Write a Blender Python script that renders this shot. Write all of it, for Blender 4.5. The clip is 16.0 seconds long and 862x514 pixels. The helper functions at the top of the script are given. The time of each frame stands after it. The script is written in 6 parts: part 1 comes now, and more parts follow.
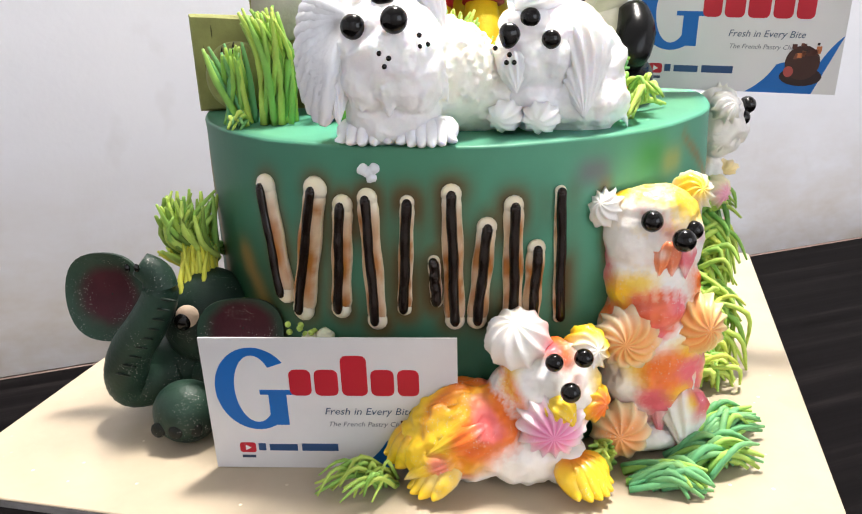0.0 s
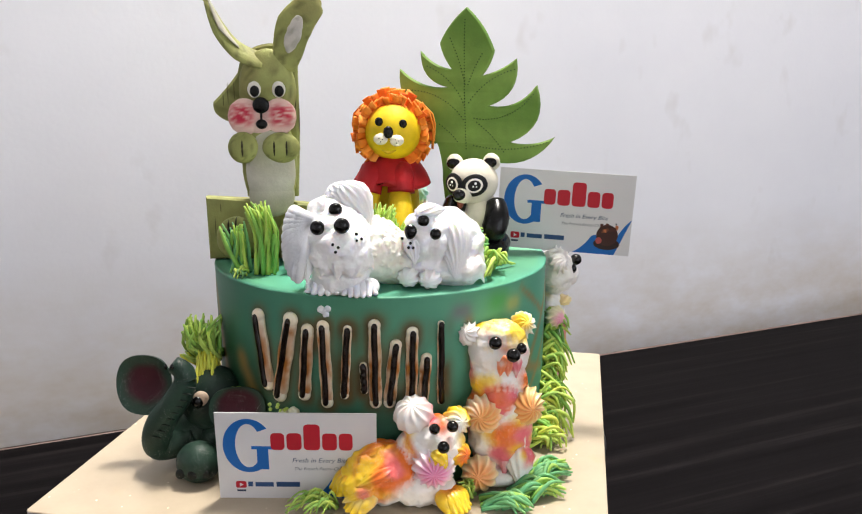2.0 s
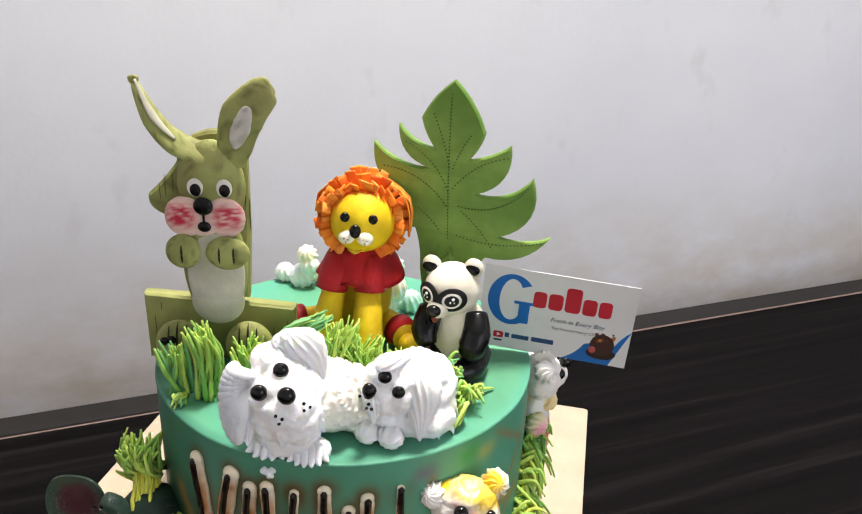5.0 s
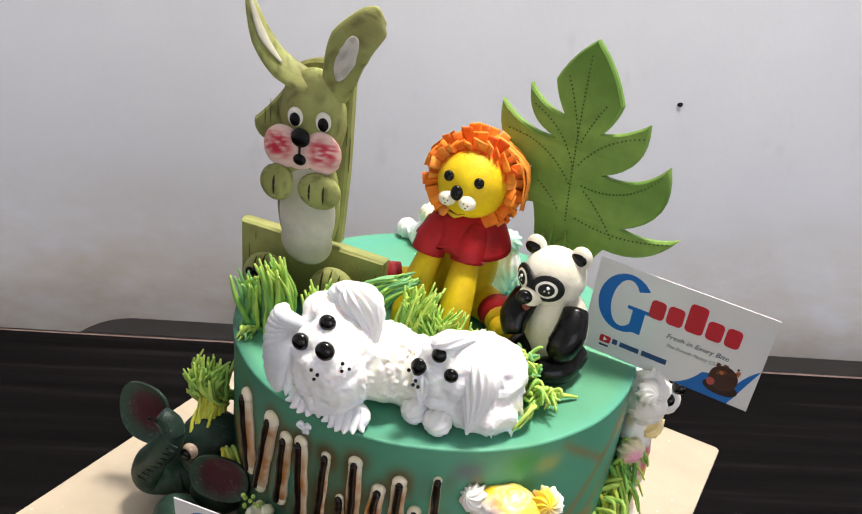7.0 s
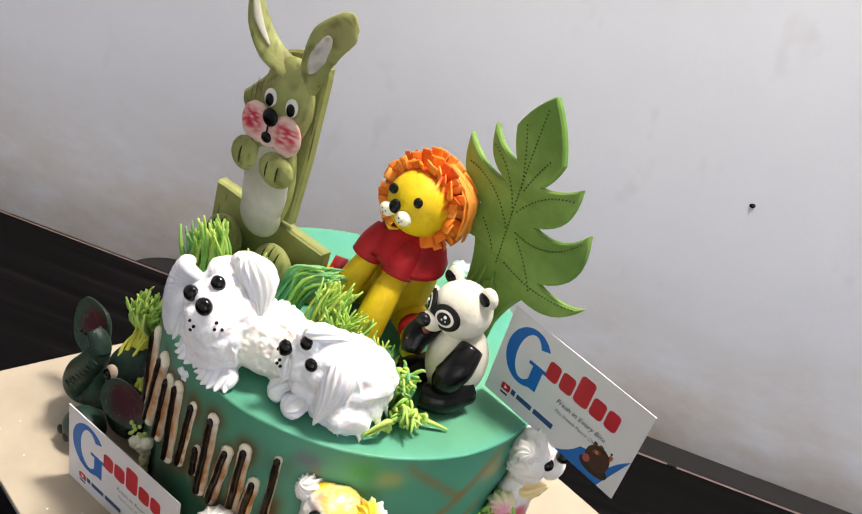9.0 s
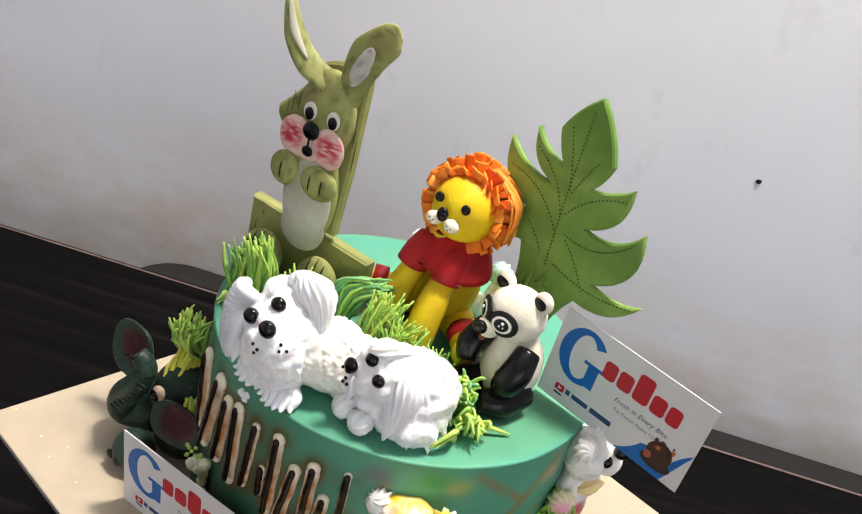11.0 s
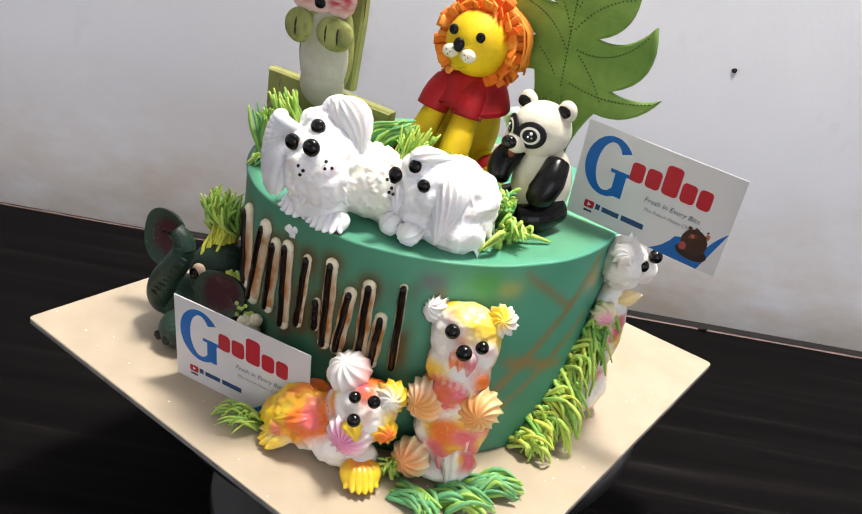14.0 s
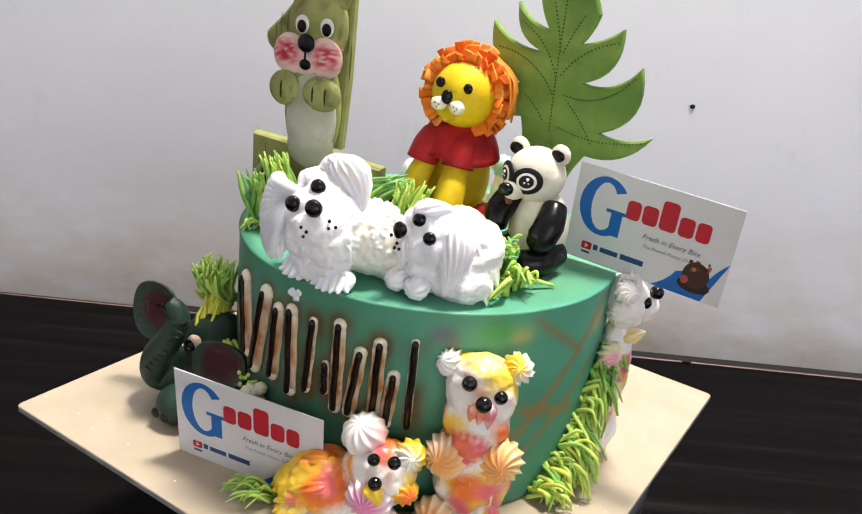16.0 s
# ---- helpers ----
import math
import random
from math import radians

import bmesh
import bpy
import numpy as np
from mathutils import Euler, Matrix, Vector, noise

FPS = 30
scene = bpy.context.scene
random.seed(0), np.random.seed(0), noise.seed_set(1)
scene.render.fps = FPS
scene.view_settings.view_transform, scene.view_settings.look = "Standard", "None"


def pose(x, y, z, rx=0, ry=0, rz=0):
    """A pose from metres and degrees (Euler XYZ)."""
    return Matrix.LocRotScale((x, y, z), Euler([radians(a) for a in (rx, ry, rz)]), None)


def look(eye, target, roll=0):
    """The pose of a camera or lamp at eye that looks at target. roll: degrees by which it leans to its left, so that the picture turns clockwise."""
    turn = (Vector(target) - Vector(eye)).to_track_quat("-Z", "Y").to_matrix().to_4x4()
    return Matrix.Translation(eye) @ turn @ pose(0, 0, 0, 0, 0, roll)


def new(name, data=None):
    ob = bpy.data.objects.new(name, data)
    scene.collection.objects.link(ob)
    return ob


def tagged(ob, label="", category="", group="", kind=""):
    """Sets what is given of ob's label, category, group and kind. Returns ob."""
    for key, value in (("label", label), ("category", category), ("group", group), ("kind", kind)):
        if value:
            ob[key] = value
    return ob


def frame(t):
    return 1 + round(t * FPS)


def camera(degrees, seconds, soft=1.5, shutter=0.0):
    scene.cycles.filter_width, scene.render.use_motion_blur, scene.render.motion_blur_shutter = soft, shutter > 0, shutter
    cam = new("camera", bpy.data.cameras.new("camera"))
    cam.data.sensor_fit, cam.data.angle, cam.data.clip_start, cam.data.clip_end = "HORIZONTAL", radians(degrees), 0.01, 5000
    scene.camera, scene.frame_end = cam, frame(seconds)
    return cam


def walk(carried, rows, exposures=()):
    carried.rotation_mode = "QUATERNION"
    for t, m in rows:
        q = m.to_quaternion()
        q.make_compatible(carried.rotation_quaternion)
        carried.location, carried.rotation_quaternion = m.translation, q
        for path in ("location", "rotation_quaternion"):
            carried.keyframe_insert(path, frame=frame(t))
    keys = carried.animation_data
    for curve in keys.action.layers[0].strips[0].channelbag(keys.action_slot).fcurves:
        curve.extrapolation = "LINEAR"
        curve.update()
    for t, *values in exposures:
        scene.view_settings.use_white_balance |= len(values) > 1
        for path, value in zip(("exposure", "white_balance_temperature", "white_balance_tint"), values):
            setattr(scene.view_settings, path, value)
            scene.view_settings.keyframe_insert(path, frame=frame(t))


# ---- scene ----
cam = camera(55.0, 16.0, 1.15)
PATH = [
    (0, (-0.003, -0.382, 0.171), (-0.055, 1.513, -0.468), -1.9),
    (0.5, (0.024, -0.433, 0.194), (-0.073, 1.478, -0.388), -0.8),
    (1, (0.032, -0.481, 0.217), (-0.015, 1.445, -0.319), 0.1),
    (1.5, (0.024, -0.516, 0.228), (0.057, 1.42, -0.271), 0.6),
    (2, (0.01, -0.552, 0.244), (0.092, 1.393, -0.212), 0.1),
    (2.5, (-0.002, -0.561, 0.245), (0.13, 1.385, -0.195), 0.2),
    (3, (0.007, -0.553, 0.25), (0.133, 1.36, -0.319), 1.6),
    (3.5, (0.024, -0.508, 0.299), (0.163, 1.367, -0.384), 2.7),
    (4, (0.034, -0.487, 0.356), (0.147, 1.382, -0.347), 2.3),
    (4.2, (0.031, -0.477, 0.376), (0.137, 1.378, -0.363), 2.5),
    (6.3, (0.039, -0.395, 0.368), (-0.159, 1.389, -0.515), 3.6),
    (6.5, (0.055, -0.392, 0.37), (-0.219, 1.364, -0.548), 4.0),
    (7, (0.092, -0.388, 0.355), (-0.354, 1.345, -0.538), 6.7),
    (7.5, (0.144, -0.398, 0.353), (-0.453, 1.291, -0.537), 11.9),
    (8, (0.192, -0.371, 0.362), (-0.506, 1.276, -0.533), 15.8),
    (8.5, (0.207, -0.357, 0.378), (-0.544, 1.27, -0.51), 17.7),
    (9, (0.194, -0.36, 0.374), (-0.559, 1.266, -0.514), 18.4),
    (9.5, (0.175, -0.373, 0.362), (-0.543, 1.264, -0.536), 18.6),
    (9.7, (0.171, -0.371, 0.359), (-0.551, 1.255, -0.555), 18.4),
    (11.8, (0.154, -0.389, 0.385), (-0.472, 1.279, -0.523), 14.1),
    (12, (0.154, -0.396, 0.383), (-0.446, 1.283, -0.522), 13.8),
    (12.5, (0.148, -0.409, 0.366), (-0.398, 1.288, -0.54), 12.7),
    (13, (0.14, -0.425, 0.343), (-0.375, 1.282, -0.563), 11.6),
    (13.5, (0.147, -0.437, 0.317), (-0.403, 1.265, -0.578), 10.8),
    (14, (0.17, -0.433, 0.292), (-0.469, 1.247, -0.584), 10.1),
    (14.5, (0.165, -0.429, 0.282), (-0.459, 1.274, -0.562), 9.1),
    (15, (0.155, -0.433, 0.286), (-0.44, 1.3, -0.518), 8.1),
    (15.5, (0.15, -0.434, 0.287), (-0.431, 1.318, -0.484), 7.3),
    (16, (0.146, -0.439, 0.287), (-0.431, 1.324, -0.46), 6.9),
]
walk(cam, [(t, look(eye, target, roll)) for t, eye, target, roll in PATH],
     exposures=((0, 0.42), (1.0, 0.18), (2.5, 0.11), (4.2, 0.08), (7.0, -0.07), (9.0, -0.11), (12.5, -0.06), (14.0, 0.01), (16.0, 0.05)))

# ---- world and light ----
from mathutils import geometry, kdtree

TURN = 0.36                      # turn of table and wall against the cake
BACK = 0.345                     # back edge of the table, behind the cake's middle
TABLE_Z, FLOOR_Z, CEIL_Z = -0.13, -0.88, 1.85
CAKE_R, CAKE_H = 0.1107, 0.118

sky_world = bpy.data.worlds.new("world")
scene.world = sky_world
sky_world.use_nodes = True
wn = sky_world.node_tree
sky = wn.nodes.new("ShaderNodeTexSky")
sky.sky_type, sky.sun_disc = "NISHITA", False
sky.sun_elevation, sky.sun_rotation = radians(50), radians(200)
wn.nodes["Background"].inputs["Strength"].default_value = 0.12
wn.links.new(sky.outputs["Color"], wn.nodes["Background"].inputs["Color"])


def area_lamp(name, m, size_x, size_y, watts, color):
    data = bpy.data.lights.new(name, "AREA")
    data.shape, data.size, data.size_y, data.energy, data.color = "RECTANGLE", size_x, size_y, watts, color
    ob = new(name, data)
    ob.matrix_world = m
    return ob


ROOM = pose(0, 0, 0, 0, 0, math.degrees(TURN))     # room axes: x along the wall, y towards it


def room_point(x, y, z):
    return ROOM @ Vector((x, y, z))


area_lamp("ceiling_lamp", look(room_point(0.34, 0.16, CEIL_Z - 0.06), room_point(0.0, 0.05, 0)), 0.28, 0.28, 54, (1.0, 0.935, 0.87))
# soft fill light added from the camera's side, at an unseen window
area_lamp("front_fill_lamp", look(room_point(0.9, -2.05, 0.55), room_point(0, 0.1, 0.1)), 1.3, 1.2, 9.5, (0.93, 0.94, 1.0))


# ---- materials ----
def node_material(name, rough=0.5, metal=0.0, coat=0.0, sss=0.0, spec=0.5):
    m = bpy.data.materials.new(name)
    m.use_nodes = True
    b = m.node_tree.nodes["Principled BSDF"]
    b.inputs["Roughness"].default_value, b.inputs["Metallic"].default_value = rough, metal
    b.inputs["Coat Weight"].default_value, b.inputs["Specular IOR Level"].default_value = coat, spec
    b.inputs["Coat Roughness"].default_value = 0.12
    if sss:
        b.inputs["Subsurface Weight"].default_value = sss
        b.inputs["Subsurface Radius"].default_value = (0.004, 0.003, 0.002)
        b.inputs["Subsurface Scale"].default_value = 1.0
    return m, m.node_tree, b


def coords(nt, scale=(1, 1, 1)):
    tc, mp = nt.nodes.new("ShaderNodeTexCoord"), nt.nodes.new("ShaderNodeMapping")
    mp.inputs["Scale"].default_value = scale
    nt.links.new(tc.outputs["Object"], mp.inputs["Vector"])
    return mp.outputs["Vector"]


def noise_node(nt, vec, scale, detail=4, rough=0.55):
    n = nt.nodes.new("ShaderNodeTexNoise")
    n.inputs["Scale"].default_value, n.inputs["Detail"].default_value, n.inputs["Roughness"].default_value = scale, detail, rough
    nt.links.new(vec, n.inputs["Vector"])
    return n.outputs["Fac"]


def ramp_node(nt, fac, stops):
    r = nt.nodes.new("ShaderNodeValToRGB")
    while len(r.color_ramp.elements) < len(stops):
        r.color_ramp.elements.new(0.5)
    for e, (p, c) in zip(r.color_ramp.elements, stops):
        e.position, e.color = p, (*c, 1)
    nt.links.new(fac, r.inputs["Fac"])
    return r.outputs["Color"]


def mix_node(nt, a, b, fac, mode="MIX"):
    n = nt.nodes.new("ShaderNodeMix")
    n.data_type, n.blend_type = "RGBA", mode
    for sock, v in ((n.inputs[0], fac), (n.inputs[6], a), (n.inputs[7], b)):
        if isinstance(v, (int, float)):
            sock.default_value = v
        elif isinstance(v, tuple):
            sock.default_value = (*v, 1)
        else:
            nt.links.new(v, sock)
    return n.outputs[2]


def bump_node(nt, b, height, strength, distance):
    n = nt.nodes.new("ShaderNodeBump")
    n.inputs["Strength"].default_value, n.inputs["Distance"].default_value = strength, distance
    nt.links.new(height, n.inputs["Height"])
    nt.links.new(n.outputs["Normal"], b.inputs["Normal"])


def tinted(name, rough, bump=0.3, grain=900, sss=0.0, coat=0.0, mottled=0.12, spec=0.5, sparkle=0.0):
    """A material that takes its colour from the mesh's colour attribute, with fine mottling and relief."""
    m, nt, b = node_material(name, rough, 0, coat, sss, spec)
    at = nt.nodes.new("ShaderNodeAttribute")
    at.attribute_name = "tint"
    vec = coords(nt)
    coarse, fine = noise_node(nt, vec, grain * 0.15), noise_node(nt, vec, grain)
    shade = ramp_node(nt, coarse, [(0.25, (1 - mottled,) * 3), (0.75, (1 + mottled * 0.3,) * 3)])
    col = mix_node(nt, at.outputs["Color"], shade, 1.0, "MULTIPLY")
    if sparkle:
        vo = nt.nodes.new("ShaderNodeTexVoronoi")
        vo.inputs["Scale"].default_value = 1100
        nt.links.new(vec, vo.inputs["Vector"])
        spot = ramp_node(nt, vo.outputs["Distance"], [(0.15, (1, 1, 1)), (0.22, (0, 0, 0))])
        pick = ramp_node(nt, noise_node(nt, vec, 90, 2), [(0.50, (0, 0, 0)), (0.60, (sparkle,) * 3)])
        mask = mix_node(nt, spot, pick, 1.0, "MULTIPLY")
        col = mix_node(nt, col, (0.95, 0.92, 0.85), mask)
        rr = nt.nodes.new("ShaderNodeMapRange")
        rr.inputs["To Min"].default_value, rr.inputs["To Max"].default_value = rough, 0.08
        nt.links.new(mask, rr.inputs["Value"])
        nt.links.new(rr.outputs["Result"], b.inputs["Roughness"])
    nt.links.new(col, b.inputs["Base Color"])
    bump_node(nt, b, fine, bump, 0.0006)
    return m


CREAM = tinted("whipped_cream", 0.34, 0.35, 500, sss=0.35, coat=0.25, mottled=0.05)
SPRAYED = tinted("airbrushed_cream", 0.38, 0.3, 450, sss=0.15, coat=0.25, mottled=0.1, sparkle=0.8)
BLACK_FONDANT = tinted("black_fondant", 0.24, 0.12, 500, mottled=0.1, spec=0.25)
FONDANT = tinted("fondant", 0.58, 0.4, 700, sss=0.05, mottled=0.2, spec=0.3)
GLITTERED = tinted("glittered_fondant", 0.48, 0.35, 700, mottled=0.3, sparkle=0.5, spec=0.3)
GLAZE = tinted("cake_glaze", 0.46, 0.08, 300, sss=0.1, coat=0.0, mottled=0.08, spec=0.35)
GRASS = tinted("piped_grass_cream", 0.5, 0.2, 900, sss=0.1, mottled=0.15, spec=0.3)
PRINT = tinted("printed_ink", 0.5, 0.0, 300, mottled=0.03)


def gel_material():
    m, nt, b = node_material("black_gel", 0.12, 0, 0.0, spec=0.35)
    b.inputs["Base Color"].default_value = (0.004, 0.0035, 0.0035, 1)
    return m


def choc_material():
    m, nt, b = node_material("chocolate_gel", 0.2, 0, 0.0, spec=0.35)
    c = ramp_node(nt, noise_node(nt, coords(nt), 300), [(0.3, (0.006, 0.003, 0.002)), (0.7, (0.016, 0.007, 0.004))])
    nt.links.new(c, b.inputs["Base Color"])
    return m


def wood_material():
    m, nt, b = node_material("dark_laminate", 0.7, 0, 0, spec=0.03)
    v1, v2 = coords(nt, (1.2, 40, 40)), coords(nt, (5, 260, 260))
    c = ramp_node(nt, noise_node(nt, v1, 1.6, 5, 0.6), [(0.30, (0.0028, 0.0023, 0.0025)), (0.55, (0.0052, 0.0044, 0.0047)), (0.75, (0.015, 0.0125, 0.0125))])
    f = noise_node(nt, v2, 1.0, 3)
    c = mix_node(nt, c, ramp_node(nt, f, [(0.3, (0.75, 0.75, 0.75)), (0.7, (1.2, 1.2, 1.2))]), 0.8, "MULTIPLY")
    nt.links.new(c, b.inputs["Base Color"])
    bump_node(nt, b, f, 0.12, 0.0006)
    return m


def wall_material():
    m, nt, b = node_material("painted_plaster", 0.8)
    vec = coords(nt)
    big = noise_node(nt, vec, 3.0, 5, 0.6)
    c = ramp_node(nt, big, [(0.30, (0.755, 0.77, 0.825)), (0.65, (0.815, 0.828, 0.875))])
    smudge = ramp_node(nt, noise_node(nt, coords(nt, (1, 1, 0.7)), 13, 3, 0.7), [(0.62, (0, 0, 0)), (0.82, (0.35, 0.35, 0.35))])
    c = mix_node(nt, c, (0.50, 0.475, 0.45), smudge)
    # grime band where the chairs and the table rub the paint
    sep = nt.nodes.new("ShaderNodeSeparateXYZ")
    nt.links.new(vec, sep.inputs["Vector"])
    zr = nt.nodes.new("ShaderNodeMapRange")
    zr.inputs["From Min"].default_value, zr.inputs["From Max"].default_value = 0.03, -0.16
    nt.links.new(sep.outputs["Z"], zr.inputs["Value"])
    rub = mix_node(nt, zr.outputs["Result"], ramp_node(nt, noise_node(nt, coords(nt, (1, 1, 2)), 7, 4, 0.7), [(0.3, (0.1, 0.1, 0.1)), (0.7, (0.9, 0.9, 0.9))]), 1.0, "MULTIPLY")
    c = mix_node(nt, c, (0.56, 0.49, 0.40), rub)
    nt.links.new(c, b.inputs["Base Color"])
    bump_node(nt, b, noise_node(nt, vec, 160, 3), 0.15, 0.001)
    return m


def plain_material(name, c1, c2, rough, scale, bump=0.1, metal=0.0):
    m, nt, b = node_material(name, rough, metal)
    f = noise_node(nt, coords(nt), scale)
    nt.links.new(ramp_node(nt, f, [(0.3, c1), (0.7, c2)]), b.inputs["Base Color"])
    bump_node(nt, b, f, bump, 0.0008)
    return m


GEL, CHOC, WOOD, WALL = gel_material(), choc_material(), wood_material(), wall_material()
EDGE = plain_material("worn_edge_band", (0.20, 0.13, 0.11), (0.30, 0.21, 0.18), 0.5, 60)


def board_material():
    m, nt, b = node_material("cream_foil_card", 0.42)
    vec = coords(nt)
    c = ramp_node(nt, noise_node(nt, vec, 40), [(0.3, (0.44, 0.365, 0.262)), (0.7, (0.50, 0.42, 0.305))])
    stain = ramp_node(nt, noise_node(nt, vec, 17, 5, 0.65), [(0.56, (0, 0, 0)), (0.78, (0.5, 0.5, 0.5))])
    c = mix_node(nt, c, (0.50, 0.38, 0.19), stain)
    vo = nt.nodes.new("ShaderNodeTexVoronoi")
    vo.inputs["Scale"].default_value = 130
    nt.links.new(vec, vo.inputs["Vector"])
    fleck = ramp_node(nt, vo.outputs["Distance"], [(0.07, (1, 1, 1)), (0.10, (0, 0, 0))])
    pick = ramp_node(nt, noise_node(nt, vec, 21, 2), [(0.52, (0, 0, 0)), (0.56, (1, 1, 1))])
    c = mix_node(nt, c, (0.93, 0.86, 0.70), mix_node(nt, fleck, pick, 1.0, "MULTIPLY"))
    nt.links.new(c, b.inputs["Base Color"])
    bump_node(nt, b, noise_node(nt, vec, 300), 0.06, 0.0006)
    return m


BOARD = board_material()
BOARD_EDGE = plain_material("grey_board_edge", (0.16, 0.15, 0.15), (0.30, 0.28, 0.27), 0.7, 90)
DARK = plain_material("black_plastic", (0.012, 0.012, 0.013), (0.022, 0.021, 0.022), 0.4, 80)
DARK_SEAT = plain_material("black_leatherette", (0.005, 0.0045, 0.0045), (0.010, 0.008, 0.008), 0.8, 50)
PAPER = plain_material("glossy_card_paper", (0.68, 0.67, 0.675), (0.72, 0.71, 0.715), 0.35, 30, 0.02)
FLOOR = plain_material("grey_floor_tile", (0.28, 0.27, 0.26), (0.38, 0.37, 0.35), 0.4, 12)
CEILING = plain_material("white_ceiling_paint", (0.74, 0.74, 0.73), (0.80, 0.80, 0.79), 0.9, 20)
FRAME = plain_material("white_window_paint", (0.70, 0.70, 0.69), (0.78, 0.78, 0.77), 0.4, 30)


# ---- building helpers ----
def lin(r, g, b):
    return tuple((c / 255 / 12.92) if c / 255 < 0.04045 else ((c / 255 + 0.055) / 1.055) ** 2.4 for c in (r, g, b))


def blend(a, b, f):
    f = min(max(f, 0.0), 1.0)
    return tuple(p + (q - p) * f for p, q in zip(a, b))


def smooth_step(x, lo, hi):
    x = min(max((x - lo) / (hi - lo), 0.0), 1.0)
    return x * x * (3 - 2 * x)


def fuzz(p, freq, seed=0.0):
    return noise.noise(Vector(p) * freq + Vector((seed, seed * 1.7, -seed)))


def frame_of(axis, hint=(0, 0, 1)):
    w = Vector(axis).normalized()
    u = Vector(hint).cross(w)
    if u.length < 1e-4:
        u = Vector((1, 0, 0)).cross(w)
    u.normalize()
    return u, w.cross(u), w


class Form:
    """Gathers several shaped pieces into one mesh, each with its material and colour."""

    def __init__(self, mats):
        self.mats, self.v, self.f, self.m, self.c, self.flat = mats, [], [], [], [], []
        self.owner, self.now, self.names = [], 0, [("body", "")]

    def piece(self, name, label=""):
        """What is added from here on becomes a part of its own."""
        self.names.append((name, label))
        self.now = len(self.names) - 1

    def add(self, verts, faces, mat, col, sharp=False):
        o = len(self.v)
        self.v += [tuple(p) for p in verts]
        self.c += col if isinstance(col, list) else [col(Vector(p)) if callable(col) else col for p in verts]
        self.f += [[i + o for i in f] for f in faces]
        self.m += [mat] * len(faces)
        self.flat += [sharp] * len(faces)
        self.owner += [self.now] * len(faces)

    def grid(self, rows, mat, col, closed=True, caps=True):
        n, verts, faces = len(rows[0]), [], []
        for r in rows:
            verts += r
        span = n if closed else n - 1
        for i in range(len(rows) - 1):
            for j in range(span):
                k = (j + 1) % n
                faces.append([i * n + j, i * n + k, (i + 1) * n + k, (i + 1) * n + j])
        if caps:
            faces.append(list(range(n))[::-1])
            faces.append([(len(rows) - 1) * n + j for j in range(n)])
        self.add(verts, faces, mat, col)

    def ball(self, c, r, mat, col, axis=(0, 0, 1), seg=20, rings=12, rough=0.0, freq=120.0, seed=0.0, ribs=0, depth=0.0):
        r = (r, r, r) if isinstance(r, (int, float)) else r
        u, v, w = frame_of(axis, (0, 1, 0))
        c, rows = Vector(c), []
        for i in range(rings + 1):
            a = math.pi * (i + 0.02) / (rings + 0.04)
            row = []
            for j in range(seg):
                b = 2 * math.pi * j / seg
                k = 1 - depth * (0.5 + 0.5 * math.cos(ribs * b)) * math.sin(a) if ribs else 1.0
                p = c + u * (r[0] * math.sin(a) * math.cos(b) * k) + v * (r[1] * math.sin(a) * math.sin(b) * k) - w * (r[2] * math.cos(a))
                if rough:
                    p += (p - c).normalized() * rough * fuzz(p, freq, seed)
                row.append(p)
            rows.append(row)
        self.grid(rows, mat, col)

    def tube(self, pts, radii, mat, col, seg=10, flat=1.0, hint=(0, 0, 1), fine=1, ribs=0, depth=0.0):
        pts = [Vector(p) for p in pts]
        if fine > 1:
            pts, radii = smooth_path(pts, radii, fine)
        rows = []
        for i, p in enumerate(pts):
            d = pts[min(i + 1, len(pts) - 1)] - pts[max(i - 1, 0)]
            u, v, w = frame_of(d, hint)
            row = []
            for j in range(seg):
                b = 2 * math.pi * j / seg
                k = radii[i] * (1 - depth * (0.5 + 0.5 * math.cos(ribs * b)) if ribs else 1.0)
                row.append(p + u * math.cos(b) * k + v * math.sin(b) * k * flat)
            rows.append(row)
        self.grid(rows, mat, col)

    def shell(self, a, b, width, mat, col, height=None, ribs=9, depth=0.3, hint=(0, 0, 1), twist=0.5, steps=12, seg=36, tail=0.12):
        """A piped star-nozzle shell: fat and ribbed near a, drawn out to a point at b."""
        a, b = Vector(a), Vector(b)
        u, v, w = frame_of(b - a, hint)
        height = height or width
        rows = []
        for i in range(steps + 1):
            s = i / steps
            prof = math.sin(math.pi * min(s * 0.93 + 0.035, 1.0) ** 0.62) * (1 - s * 0.35) + tail * s * (1 - s)
            c = a.lerp(b, s) + v * height * 0.25 * math.sin(math.pi * s)
            row = []
            for j in range(seg):
                t = 2 * math.pi * j / seg
                k = prof * (1 - depth * abs(math.sin(0.5 * ribs * (t + twist * s))) ** 0.8)
                row.append(c + u * math.cos(t) * width * k + v * math.sin(t) * height * k)
            rows.append(row)
        self.grid(rows, mat, col)

